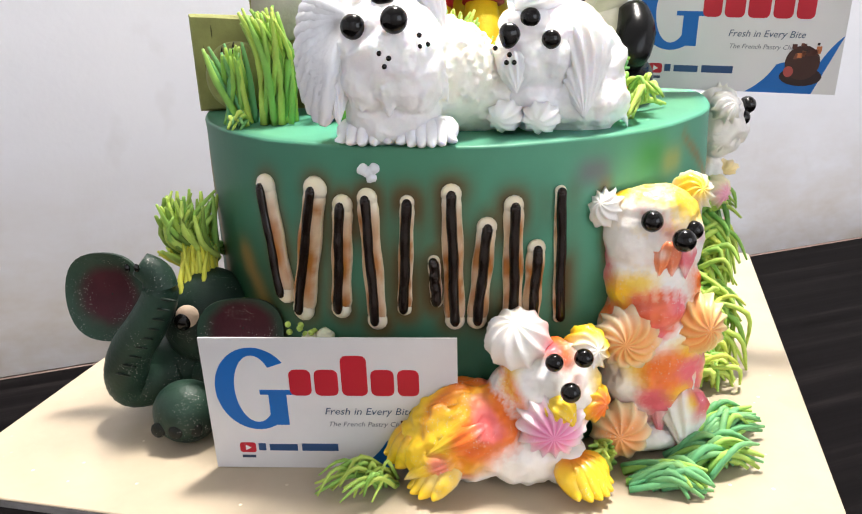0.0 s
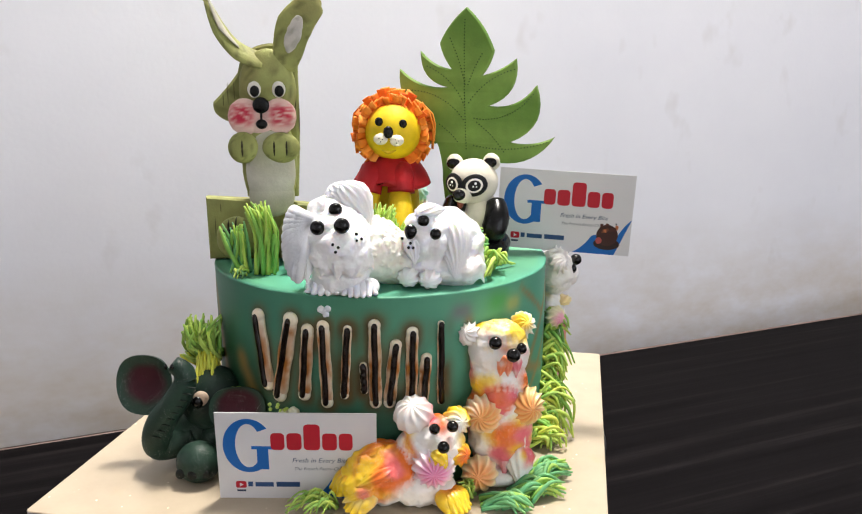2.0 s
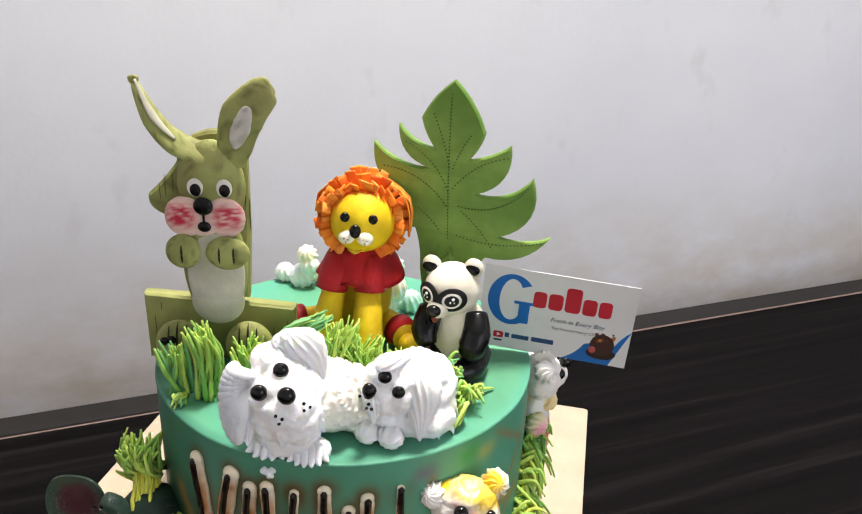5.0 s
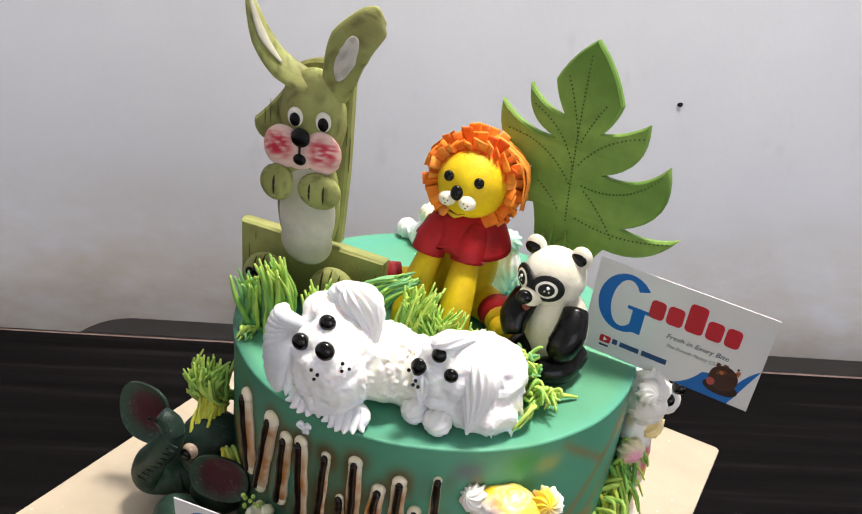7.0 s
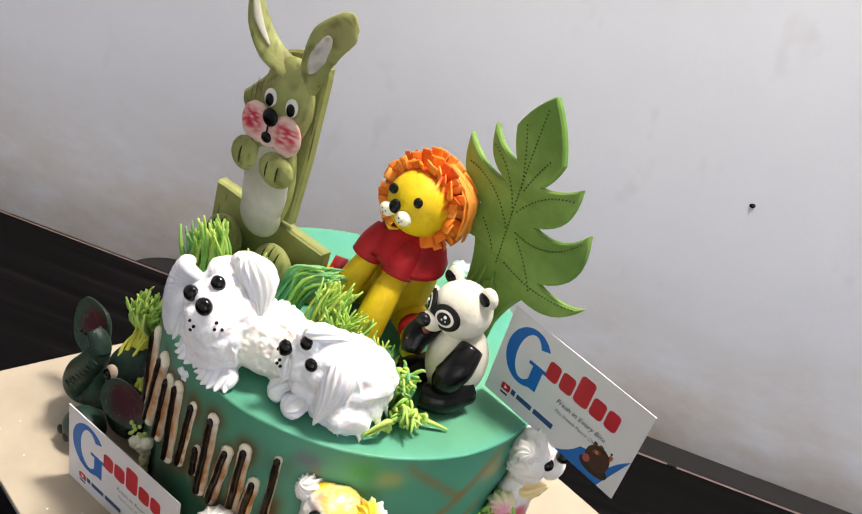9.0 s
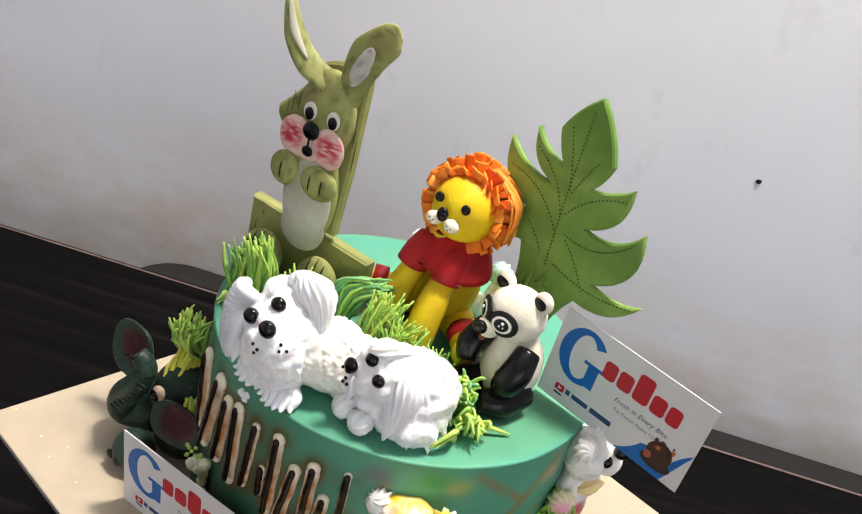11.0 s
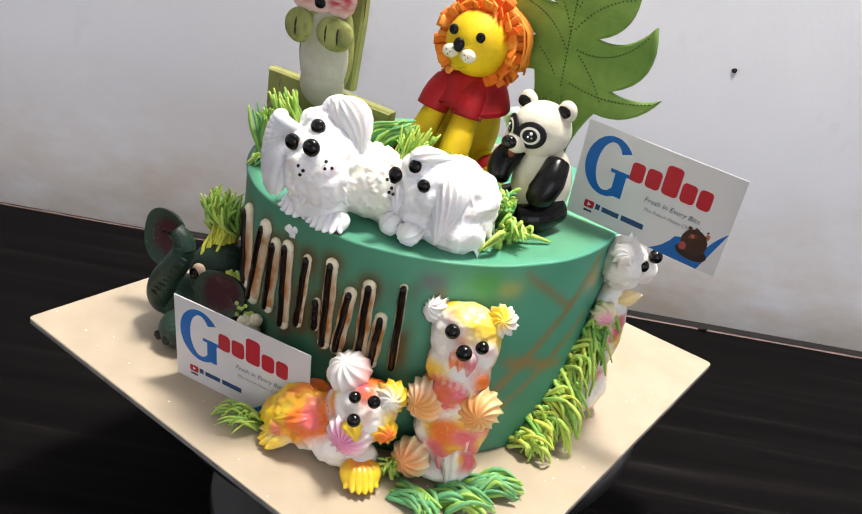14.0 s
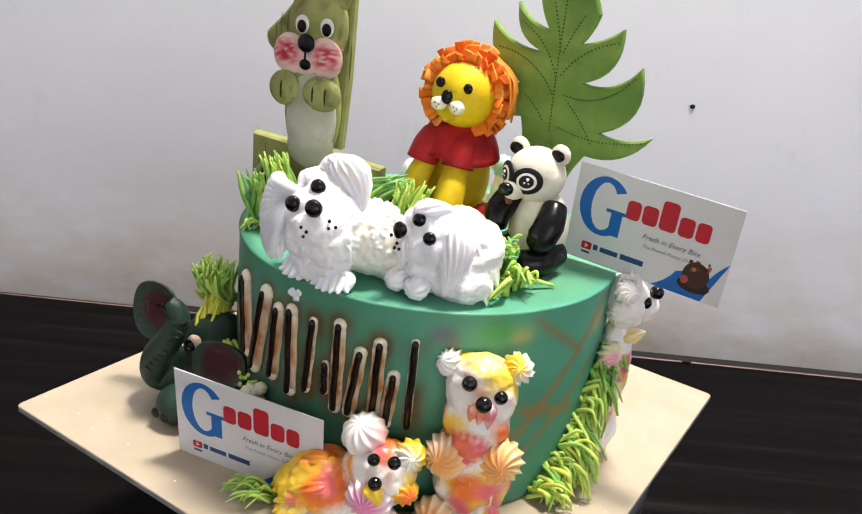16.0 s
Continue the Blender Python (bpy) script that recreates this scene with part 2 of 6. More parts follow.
    def swirl(self, c, axis, r, mat, col, ribs=9, depth=0.28, lift=0.8, turn=0.9, seg=96, steps=11, vein=None):
        """A piped star seen from above: a low ribbed dome whose folds turn into its middle; vein colours the folds."""
        u, v, w = frame_of(axis, (0, 0.2, 1))
        c, rows, cols = Vector(c), [], []
        for i in range(steps + 1):
            s = i / steps
            rad = math.cos(s * math.pi / 2) ** 0.75
            hgt = math.sin(s * math.pi / 2) * lift
            row = []
            for j in range(seg):
                t = 2 * math.pi * j / seg
                fold = abs(math.sin(0.5 * ribs * (t + turn * s)))
                k = rad * (1 - depth * (1 - s * 0.4) * fold ** 0.7)
                p = c + u * r * k * math.cos(t) + v * r * k * math.sin(t) + w * r * hgt * (1 - 0.14 * fold * math.sin(math.pi * s))
                q = col(p) if callable(col) else col
                cols.append(blend(q, vein, 0.6 * fold ** 1.6 * (0.4 + 0.6 * s)) if vein else q)
                row.append(p)
            rows.append(row)
        base = [c + (p - w * r * 0.45 - c) * 0.8 for p in rows[0]]
        self.grid([base] + rows, mat, cols[:seg] + cols)

    def slab(self, outline, origin, u, n, thick, mat, col, soft=0.0012):
        """A flat cut shape with softened edges; outline in (u, z), n its front side."""
        u, n = Vector(u).normalized(), Vector(n).normalized()
        o = Vector(origin)
        area = sum(a[0] * b[1] - b[0] * a[1] for a, b in zip(outline, outline[1:] + outline[:1]))
        pts = outline if area > 0 else outline[::-1]
        k, inner = len(pts), []
        for i in range(k):
            a, b, c = (Vector((*pts[i - 1], 0)), Vector((*pts[i], 0)), Vector((*pts[(i + 1) % k], 0)))
            d = ((b - a).normalized() + (c - b).normalized())
            d = d.normalized() if d.length > 1e-6 else (b - a).normalized()
            inner.append((b.x - d.y * soft, b.y + d.x * soft))
        put = lambda q, depth: o + u * q[0] + Vector((0, 0, q[1])) + n * depth
        rings = [[put(q, 0) for q in inner], [put(q, -soft) for q in pts], [put(q, -thick + soft) for q in pts], [put(q, -thick) for q in inner]]
        flip = u.cross(Vector((0, 0, 1))).dot(n) < 0
        verts = [p for r in rings for p in r]
        faces = []
        for r in range(3):
            for j in range(k):
                q = [r * k + j, r * k + (j + 1) % k, (r + 1) * k + (j + 1) % k, (r + 1) * k + j]
                faces.append(q if flip else q[::-1])
        for tri in geometry.tessellate_polygon([[Vector((*q, 0)) for q in inner]]):
            faces += [list(tri), [3 * k + j for j in tri]]
        self.add(verts, faces, mat, col, True)

    def box(self, lo, hi, mat, col=(1, 1, 1), m=None):
        vs = [Vector((x, y, z)) for x in (lo[0], hi[0]) for y in (lo[1], hi[1]) for z in (lo[2], hi[2])]
        if m:
            vs = [m @ p for p in vs]
        self.add(vs, [[0, 1, 3, 2], [4, 6, 7, 5], [0, 4, 5, 1], [2, 3, 7, 6], [0, 2, 6, 4], [1, 5, 7, 3]], mat, col, True)

    def move(self, dx=0.0, dy=0.0, dz=0.0, start=0):
        for i in range(start, len(self.v)):
            x, y, z = self.v[i]
            self.v[i] = (x + dx, y + dy, z + dz)

    def fuse(self, voxel=0.0008, mat=0, detail=0.0003, freq=420.0, rounds=2):
        """Melts the pieces so far into one skin and gives it fine peaks; colours are kept from the pieces."""
        me = bpy.data.meshes.new("melt")
        me.from_pydata(self.v, [], self.f)
        ob = new("melt", me)
        rm = ob.modifiers.new("melt", "REMESH")
        rm.mode, rm.voxel_size = "VOXEL", voxel
        sm = ob.modifiers.new("soft", "SMOOTH")
        sm.factor, sm.iterations = 0.5, rounds
        bpy.context.view_layer.update()
        out = bpy.data.meshes.new_from_object(ob.evaluated_get(bpy.context.evaluated_depsgraph_get()))
        bpy.data.objects.remove(ob)
        tree = kdtree.KDTree(len(self.v))
        for i, p in enumerate(self.v):
            tree.insert(p, i)
        tree.balance()
        cols, verts = [], []
        for v in out.vertices:
            near = tree.find_n(v.co, 3)
            ws = [1 / (d + 0.0004) for _, _, d in near]
            cols.append(tuple(sum(self.c[i][k] * w for (_, i, _), w in zip(near, ws)) / sum(ws) for k in range(3)))
            verts.append(v.co + v.normal * detail * (fuzz(v.co, freq, 1.5) + 0.6 * fuzz(v.co, freq * 2.3, 4.5)))
        self.v, self.c = [tuple(p) for p in verts], cols
        self.f = [list(p.vertices) for p in out.polygons]
        self.m, self.flat, self.owner = [mat] * len(self.f), [False] * len(self.f), [self.now] * len(self.f)

    def mesh(self, name, base=(0, 0, 0), owner=None):
        base = Vector(base)
        mine = [i for i, k in enumerate(self.owner) if owner is None or k == owner]
        slot = {}
        faces = [[slot.setdefault(j, len(slot)) for j in self.f[i]] for i in mine]
        me = bpy.data.meshes.new(name)
        me.from_pydata([tuple(Vector(self.v[j]) - base) for j in slot], [], faces)
        used = sorted({self.m[i] for i in mine})
        for k in used:
            me.materials.append(self.mats[k])
        me.polygons.foreach_set("material_index", [used.index(self.m[i]) for i in mine])
        me.polygons.foreach_set("use_smooth", [not self.flat[i] for i in mine])
        at = me.color_attributes.new("tint", "FLOAT_COLOR", "POINT")
        at.data.foreach_set("color", [x for j in slot for x in (*self.c[j], 1.0)])
        me.update()
        return me

    def thing(self, name, base, label="", category="", group="", kind=""):
        owners = sorted(set(self.owner))
        if len(owners) == 1:
            ob = new(name, self.mesh(name, base))
            ob.location = base
            return tagged(ob, label, category, group, kind)
        ob = empty_thing(name, base, label, category, group, kind)
        for k in owners:
            part_name, part_label = self.names[k]
            child = new(part_name, self.mesh(part_name, base, k))
            child.parent = ob
            tagged(child, part_label)
        return ob

    def part(self, name, parent, label=""):
        ob = new(name, self.mesh(name, parent.location))
        ob.parent = parent
        return tagged(ob, label)


def smooth_path(pts, radii, fine):
    out, rad = [], []
    n = len(pts)
    for i in range(n - 1):
        p0, p1, p2, p3 = pts[max(i - 1, 0)], pts[i], pts[i + 1], pts[min(i + 2, n - 1)]
        for k in range(fine):
            t = k / fine
            out.append(0.5 * ((2 * p1) + (p2 - p0) * t + (2 * p0 - 5 * p1 + 4 * p2 - p3) * t * t + (3 * p1 - p0 - 3 * p2 + p3) * t ** 3))
            rad.append(radii[i] + (radii[i + 1] - radii[i]) * t)
    return out + [pts[-1]], rad + [radii[-1]]


def arc(a, b, bulge, steps=8):
    """Points of a quadratic curve from a to b, without b; bulge moves its middle sideways."""
    a, b = Vector(a), Vector(b)
    mid = (a + b) / 2 + Vector((b.y - a.y, a.x - b.x)) * bulge
    return [tuple((1 - t) ** 2 * a + 2 * t * (1 - t) * mid + t * t * b) for t in (i / steps for i in range(steps))]


def on_cake(theta, z, out=0.0):
    a = radians(theta)
    return Vector(((CAKE_R + out) * math.cos(a), (CAKE_R + out) * math.sin(a), z))


def empty_thing(name, at, label, category, group="", kind=""):
    ob = new(name)
    ob.location = at
    ob.empty_display_size = 0.01
    return tagged(ob, label, category, group, kind)


# ---- room ----
def room_box(name, lo, hi, mat, label, category, kind="structure"):
    f = Form([mat])
    f.box(lo, hi, 0)
    ob = new(name, f.mesh(name))
    ob.matrix_world = ROOM.copy()
    return tagged(ob, label, category, kind=kind)


WALL_Y = 0.475
room_box("wall_north", (-2.0, WALL_Y, FLOOR_Z), (2.0, WALL_Y + 0.12, CEIL_Z), WALL, "white plaster wall with smudges and rubbed paint", "wall")
room_box("wall_west", (-2.12, -2.3, FLOOR_Z), (-2.0, WALL_Y + 0.12, CEIL_Z), WALL, "plain white plaster side wall", "wall")
room_box("wall_east", (2.0, -2.3, FLOOR_Z), (2.12, WALL_Y + 0.12, CEIL_Z), WALL, "plain white plaster side wall", "wall")
room_box("floor", (-2.12, -2.3, FLOOR_Z - 0.1), (2.12, WALL_Y + 0.12, FLOOR_Z), FLOOR, "grey tiled floor under the dark table", "floor")
room_box("ceiling", (-2.12, -2.3, CEIL_Z), (2.12, WALL_Y + 0.12, CEIL_Z + 0.1), CEILING, "plain white painted ceiling", "ceiling")


def south_wall():
    f = Form([WALL])
    f.box((-2.0, -2.3, FLOOR_Z), (0.2, -2.18, CEIL_Z), 0)
    f.box((1.6, -2.3, FLOOR_Z), (2.0, -2.18, CEIL_Z), 0)
    f.box((0.2, -2.3, FLOOR_Z), (1.6, -2.18, -0.1), 0)
    f.box((0.2, -2.3, 1.2), (1.6, -2.18, CEIL_Z), 0)
    ob = new("wall_south", f.mesh("wall_south"))
    ob.matrix_world = ROOM.copy()
    tagged(ob, "white plaster wall out of view, with an added window opening", "wall", kind="structure")
    # unseen window frame, added round the opening behind the fill light
    w = Form([FRAME])
    for lo, hi in (((1.55, -2.27, -0.1), (1.6, -2.22, 1.2)), ((0.2, -2.27, -0.1), (0.25, -2.22, 1.2)), ((0.25, -2.27, -0.1), (1.55, -2.22, -0.05)), ((0.25, -2.27, 1.15), (1.55, -2.22, 1.2)), ((0.88, -2.265, -0.05), (0.92, -2.225, 1.15))):
        w.box(lo, hi, 0)
    fr = new("added_window_1", w.mesh("added_window_1"))
    fr.matrix_world = ROOM.copy()
    tagged(fr, "white painted window frame added out of view, open to the daylight", "window", kind="structure")


south_wall()


def wall_marks():
    """Nail hole in the wall."""
    for x, z, r, name in ((0.298, 0.126, 0.0026, "nail_hole"),):
        f = Form([GEL])
        f.ball((0, 0, 0), (r, r * 1.3, 0.0012), 0, (0, 0, 0), axis=(0, -1, 0), seg=10, rings=6, rough=r * 0.3, freq=500)
        ob = new(name, f.mesh(name))
        ob.matrix_world = ROOM @ pose(x, WALL_Y - 0.0006, z)
        tagged(ob, "small dark mark on the white wall", "wall mark", kind="structure")


wall_marks()


def table_crumb():
    f = Form([DARK_SEAT])
    f.ball((0, 0, 0.0022), (0.0042, 0.0026, 0.0024), 0, (0, 0, 0), seg=12, rings=8, rough=0.0016, freq=300)
    f.ball((-0.0045, 0, 0.0015), (0.002, 0.0018, 0.0015), 0, (0, 0, 0), seg=10, rings=6, rough=0.0008, freq=500)
    ob = new("crumb", f.mesh("crumb"))
    ob.matrix_world = ROOM @ pose(0.312, BACK - 0.006, TABLE_Z)
    tagged(ob, "small dark crumb on the table's back edge", "crumb")


table_crumb()


def rounded_plate(f, lo, hi, z0, z1, radius, mat, soft=0.002, seg=10):
    pts = []
    for cx, cy, a0 in ((hi[0] - radius, hi[1] - radius, 0), (lo[0] + radius, hi[1] - radius, 90), (lo[0] + radius, lo[1] + radius, 180), (hi[0] - radius, lo[1] + radius, 270)):
        for i in range(seg + 1):
            a = radians(a0 + 90 * i / seg)
            pts.append((cx + radius * math.cos(a), cy + radius * math.sin(a)))
    mid = Vector(((lo[0] + hi[0]) / 2, (lo[1] + hi[1]) / 2, 0))
    rows = []
    for z, inset in ((z0, soft), (z0 + soft, 0), (z1 - soft, 0), (z1, soft)):
        row = []
        for x, y in pts:
            d = Vector((x, y, 0)) - mid
            row.append(Vector((x - inset * (1 if d.x > 0 else -1), y - inset * (1 if d.y > 0 else -1), z)))
        rows.append(row)
    o = len(f.f)
    f.grid(rows, mat, (1, 1, 1))
    for i in range(o, len(f.f)):
        f.flat[i] = True


def front_table():
    t = new("table")
    t.matrix_world = ROOM @ pose(0.1, 0, FLOOR_Z)
    tagged(t, "dark streaked laminate table with a pale worn edge", "table")
    top_z = TABLE_Z - FLOOR_Z

    def piece(name, lo, hi, mat, label=""):
        f = Form([mat])
        rounded_plate(f, lo, hi, lo[2], hi[2], 0.004, 0, 0.0015, 3)
        ob = new(name, f.mesh(name))
        ob.parent = t
        return tagged(ob, label)
    piece("tabletop", (-1.1, -0.50, top_z - 0.03), (1.1, BACK - 0.003, top_z), WOOD)
    piece("edge_band", (-1.1, BACK - 0.0028, top_z - 0.03), (1.1, BACK, top_z + 0.0006), EDGE, "pale worn edge band along the back")
    for x in (-1.05, 1.0):
        for y in (-0.46, 0.26):
            piece("leg", (x, y, 0), (x + 0.05, y + 0.05, top_z - 0.03), DARK)
    piece("apron", (-1.0, 0.30, top_z - 0.12), (1.0, 0.32, top_z - 0.03), WOOD)
    piece("apron", (-1.0, -0.45, top_z - 0.12), (1.0, -0.43, top_z - 0.03), WOOD)


front_table()


def bench():
    t = new("bench")
    t.matrix_world = ROOM @ pose(0, 0, FLOOR_Z)
    tagged(t, "black padded bench with a rounded end against the wall", "bench")
    z = TABLE_Z - FLOOR_Z
    f = Form([DARK_SEAT])
    rounded_plate(f, (-0.36, BACK + 0.012), (1.9, WALL_Y - 0.004), z - 0.12, z - 0.055, 0.056, 0, 0.006, 14)
    ob = new("pad", f.mesh("pad"))
    ob.parent = t
    for x in (-0.15, 1.7):
        g = Form([DARK])
        g.box((x, BACK + 0.04, 0), (x + 0.04, BACK + 0.08, z - 0.12), 0)
        lg = new("leg", g.mesh("leg"))
        lg.parent = t


bench()


# ---- stand, board, cake ----
def lathe(profile, mat, centre, seg=64, col=(1, 1, 1)):
    f = Form([mat])
    rows = [[Vector((centre[0] + r * math.cos(2 * math.pi * j / seg), centre[1] + r * math.sin(2 * math.pi * j / seg), z)) for j in range(seg)] for r, z in profile]
    f.grid(rows, 0, col)
    return f


def turntable():
    t = empty_thing("cake_turntable", (0, 0, TABLE_Z), "black round cake turntable standing on the table", "turntable")
    lathe([(0.118, TABLE_Z), (0.122, TABLE_Z + 0.003), (0.120, TABLE_Z + 0.010), (0.070, TABLE_Z + 0.020), (0.032, TABLE_Z + 0.036)], DARK, (0, 0)).part("foot", t)
    lathe([(0.032, TABLE_Z + 0.0365), (0.024, TABLE_Z + 0.05), (0.024, -0.040), (0.034, -0.026)], DARK, (0, 0)).part("column", t)
    lathe([(0.10, -0.0255), (0.150, -0.024), (0.1545, -0.021), (0.156, -0.017), (0.156, -0.009), (0.154, -0.0062), (0.150, -0.0042), (0.12, -0.0041)], DARK, (0, 0), 96).part("plate", t, "black plate with a shiny worn rim")


turntable()


def cake_board():
    f = Form([BOARD, BOARD_EDGE])
    h = 0.1604
    m = pose(-0.0075, -0.0035, 0, 0, 0, -12.6)
    for lo, hi, k in ((-0.004, -0.0011, 1), (-0.001, 0.0, 0)):
        g = Form([BOARD])
        rounded_plate(g, (-h, -h), (h, h), lo, hi, 0.003, 0, 0.0004, 4)
        f.add([m @ Vector(p) for p in g.v], g.f, k, (1, 1, 1), True)
    return f.thing("cake_board", (-0.0075, -0.0035, -0.004), "square cream cake board with grey edge on the turntable", "cake board")


cake_board()

BARS = [  # theta and height of both ends, width
    (-129.5, 0.1005, -126.5, 0.060, 0.0046), (-117.0, 0.102, -122.0, 0.055, 0.0048), (-111.5, 0.097, -113.2, 0.058, 0.0040),
    (-106.6, 0.100, -105.9, 0.055, 0.0038), (-99.3, 0.099, -100.6, 0.060, 0.0026), (-94.9, 0.078, -94.6, 0.063, 0.0022),
    (-91.5, 0.102, -91.4, 0.056, 0.0036), (-85.4, 0.090, -87.4, 0.056, 0.0036), (-80.6, 0.097, -80.9, 0.054, 0.0036),
    (-76.4, 0.081, -77.5, 0.054, 0.0034), (-71.9, 0.1005, -71.9, 0.054, 0.0022)]

GREEN_SIDE, GREEN_TOP, GREEN_DEEP_AND_SHADE = lin(84, 162, 138), lin(96, 160, 122), lin(22, 66, 42)
VINE = lin(150, 115, 60)
VINES = [(-40, 0.112, -22, 0.088, 0.0022), (-10, 0.112, -46, 0.034, 0.0028), (-40, 0.060, -20, 0.050, 0.0032), (-12, 0.076, -44, 0.022, 0.0020),
         (-163, 0.104, -146, 0.030, 0.0040), (-140, 0.07, -132, 0.045, 0.005), (-57, 0.030, -63, 0.10, 0.003)]


def seg_dist(theta, z, a, za, b, zb):
    x, ax, bx = (radians(q) * CAKE_R for q in (theta, a, b))
    d = Vector((bx - ax, zb - za))
    t = min(max(((x - ax) * d.x + (z - za) * d.y) / d.length_squared, 0), 1)
    return math.hypot(x - ax - d.x * t, z - za - d.y * t)


def cake_colour(p):
    r = math.hypot(p.x, p.y)
    th = math.degrees(math.atan2(p.y, p.x))
    n = fuzz(p, 14, 3.0)
    if r < CAKE_R - 0.003:
        c = blend(GREEN_TOP, GREEN_SIDE, 0.5 + n)
        return blend(c, GREEN_DEEP_AND_SHADE, 0.12 * smooth_step(fuzz(p, 30, 8), 0.1, 0.5))
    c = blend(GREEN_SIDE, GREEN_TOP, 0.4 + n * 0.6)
    # deep green airbrushed towards the base
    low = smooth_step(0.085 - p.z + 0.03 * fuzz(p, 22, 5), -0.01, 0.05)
    # the same green paints in shade on the front and left, away from the light
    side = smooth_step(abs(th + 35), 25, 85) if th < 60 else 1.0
    c = blend(c, GREEN_DEEP_AND_SHADE, low * (0.34 + 0.66 * side))
    c = blend(c, GREEN_DEEP_AND_SHADE, 0.3 * smooth_step(-th, 60, 100) + 0.4 * smooth_step(-th, 112, 150))
    for a, za, b, zb, w in VINES:
        d = seg_dist(th, p.z, a, za, b, zb) + 0.0012 * fuzz(p, 160, 2)
        c = blend(c, VINE, 0.75 * math.exp(-(d / w) ** 2))
    near = min(seg_dist(th, p.z, *bar[:4]) for bar in BARS)
    c = blend(c, lin(98, 66, 24), 0.9 * math.exp(-(max(near - 0.003, 0) / 0.0046) ** 2) * smooth_step(fuzz(p, 50, 4), -0.6, 0.2))
    for a, za, w, q in ((-52, 0.108, 0.007, lin(60, 150, 50)), (-66, 0.106, 0.005, lin(120, 100, 120)), (-45, 0.104, 0.005, lin(175, 175, 90)), (-12, 0.098, 0.006, lin(190, 160, 110))):
        c = blend(c, q, 0.7 * math.exp(-(seg_dist(th, p.z, a, za, a + 2, za) / w) ** 2))
    return c


def cake():
    f = Form([GLAZE])
    seg, rows = 420, []
    prof = [(CAKE_R - 0.0012, 0.0)] + [(CAKE_R, 0.115 * i / 46) for i in range(1, 46)]
    prof += [(CAKE_R + 0.0004 - 0.0012 * (1 - math.cos(a)), 0.1168 + 0.0012 * math.sin(a)) for a in (i * math.pi / 16 for i in range(9))]
    prof += [(CAKE_R * k - 0.003, CAKE_H - 0.0003 * (1 - k)) for k in (0.97, 0.93, 0.87, 0.8, 0.7, 0.6, 0.5, 0.4, 0.3, 0.2, 0.1, 0.035)]
    for r, z in prof:
        row = []
        for j in range(seg):
            a = 2 * math.pi * j / seg
            q = Vector((r * math.cos(a), r * math.sin(a), z))
            w = 0.0006 * fuzz(q, 25, 1)
            row.append(Vector(((r + w) * math.cos(a), (r + w) * math.sin(a), z + (0.0004 * fuzz(q, 40, 6) if 0.02 < z else 0))))
        rows.append(row)
    ob = empty_thing("cake", (0, 0, 0), "round green glazed cake with airbrushed brown vines", "cake")
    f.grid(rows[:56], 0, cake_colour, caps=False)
    f.part("side", ob, "green glazed side with brown airbrushed vines, shade painted towards its left")
    g = Form([GLAZE])
    g.grid(rows[55:], 0, cake_colour, caps=False)
    g.ball((0, 0, CAKE_H - 0.0006), (0.0045, 0.0045, 0.0005), 0, cake_colour)
    g.part("top", ob)


cake()


def piped_bar(a, za, b, zb, w):
    ob = empty_thing("piped_bar", on_cake((a + b) / 2, (za + zb) / 2), "cream piped bar toasted brown with a dark chocolate line", "cake decoration", "piped bars on the cake's front")
    n = 12
    line = [(a + (b - a) * i / n, za + (zb - za) * i / n) for i in range(n + 1)]
    cream = Form([CREAM])
    pale, toast = lin(248, 232, 202), lin(172, 106, 34)

    def toasted(p):
        return blend(pale, toast, (0.55 + 0.45 * smooth_step(fuzz(p, 110, 2), -0.3, 0.3)) * smooth_step(math.hypot(p.x, p.y) - CAKE_R + 0.0007 * fuzz(p, 300, 5), w * 0.14, w * 0.56) * smooth_step(max(za, zb) - p.z, 0.001, 0.008))
    rad = [w * (0.85 if i in (0, n) else 1.0 + 0.07 * math.sin(i * 1.1 + a)) for i in range(n + 1)]
    cream.tube([on_cake(t, z, w * 0.18) for t, z in line], rad, 0, toasted, seg=14, flat=0.6, hint=on_cake(a, 0).normalized(), fine=3)
    for t, z in (line[0], line[-1]):
        cream.ball(on_cake(t, z, w * 0.2), (w, w, w * 0.62), 0, pale, axis=on_cake(t, 0), seg=14, rings=8)
    part_cream = cream.part("cream_base", ob)
    choc = Form([CHOC])
    pts = [on_cake(t + 0.08 * math.sin(i * 0.9 + a), z, w * 0.80) for i, (t, z) in enumerate(line)]
    choc.tube(pts, [0.0018 + 0.0001 * math.sin(i * 1.9 + b) for i in range(n + 1)], 0, (0, 0, 0), seg=8, fine=3, hint=on_cake((a + b) / 2, 0).normalized())
    for p in (pts[0], pts[-1]):
        choc.ball(p, 0.0016, 0, (0, 0, 0), seg=8, rings=6)
    choc.part("chocolate_line", ob, "glossy dark chocolate line")


for bar in BARS:
    piped_bar(*bar)

# ---- cream dogs on top ----
WHITE = lin(249, 248, 249)
BLACK = (0.004, 0.004, 0.004)


def whiskers(f, mat, spots, r=0.0009):
    for p in spots:
        f.piece("muzzle_spot", "tiny black gel dot")
        f.ball(p, r, mat, BLACK, seg=8, rings=5)


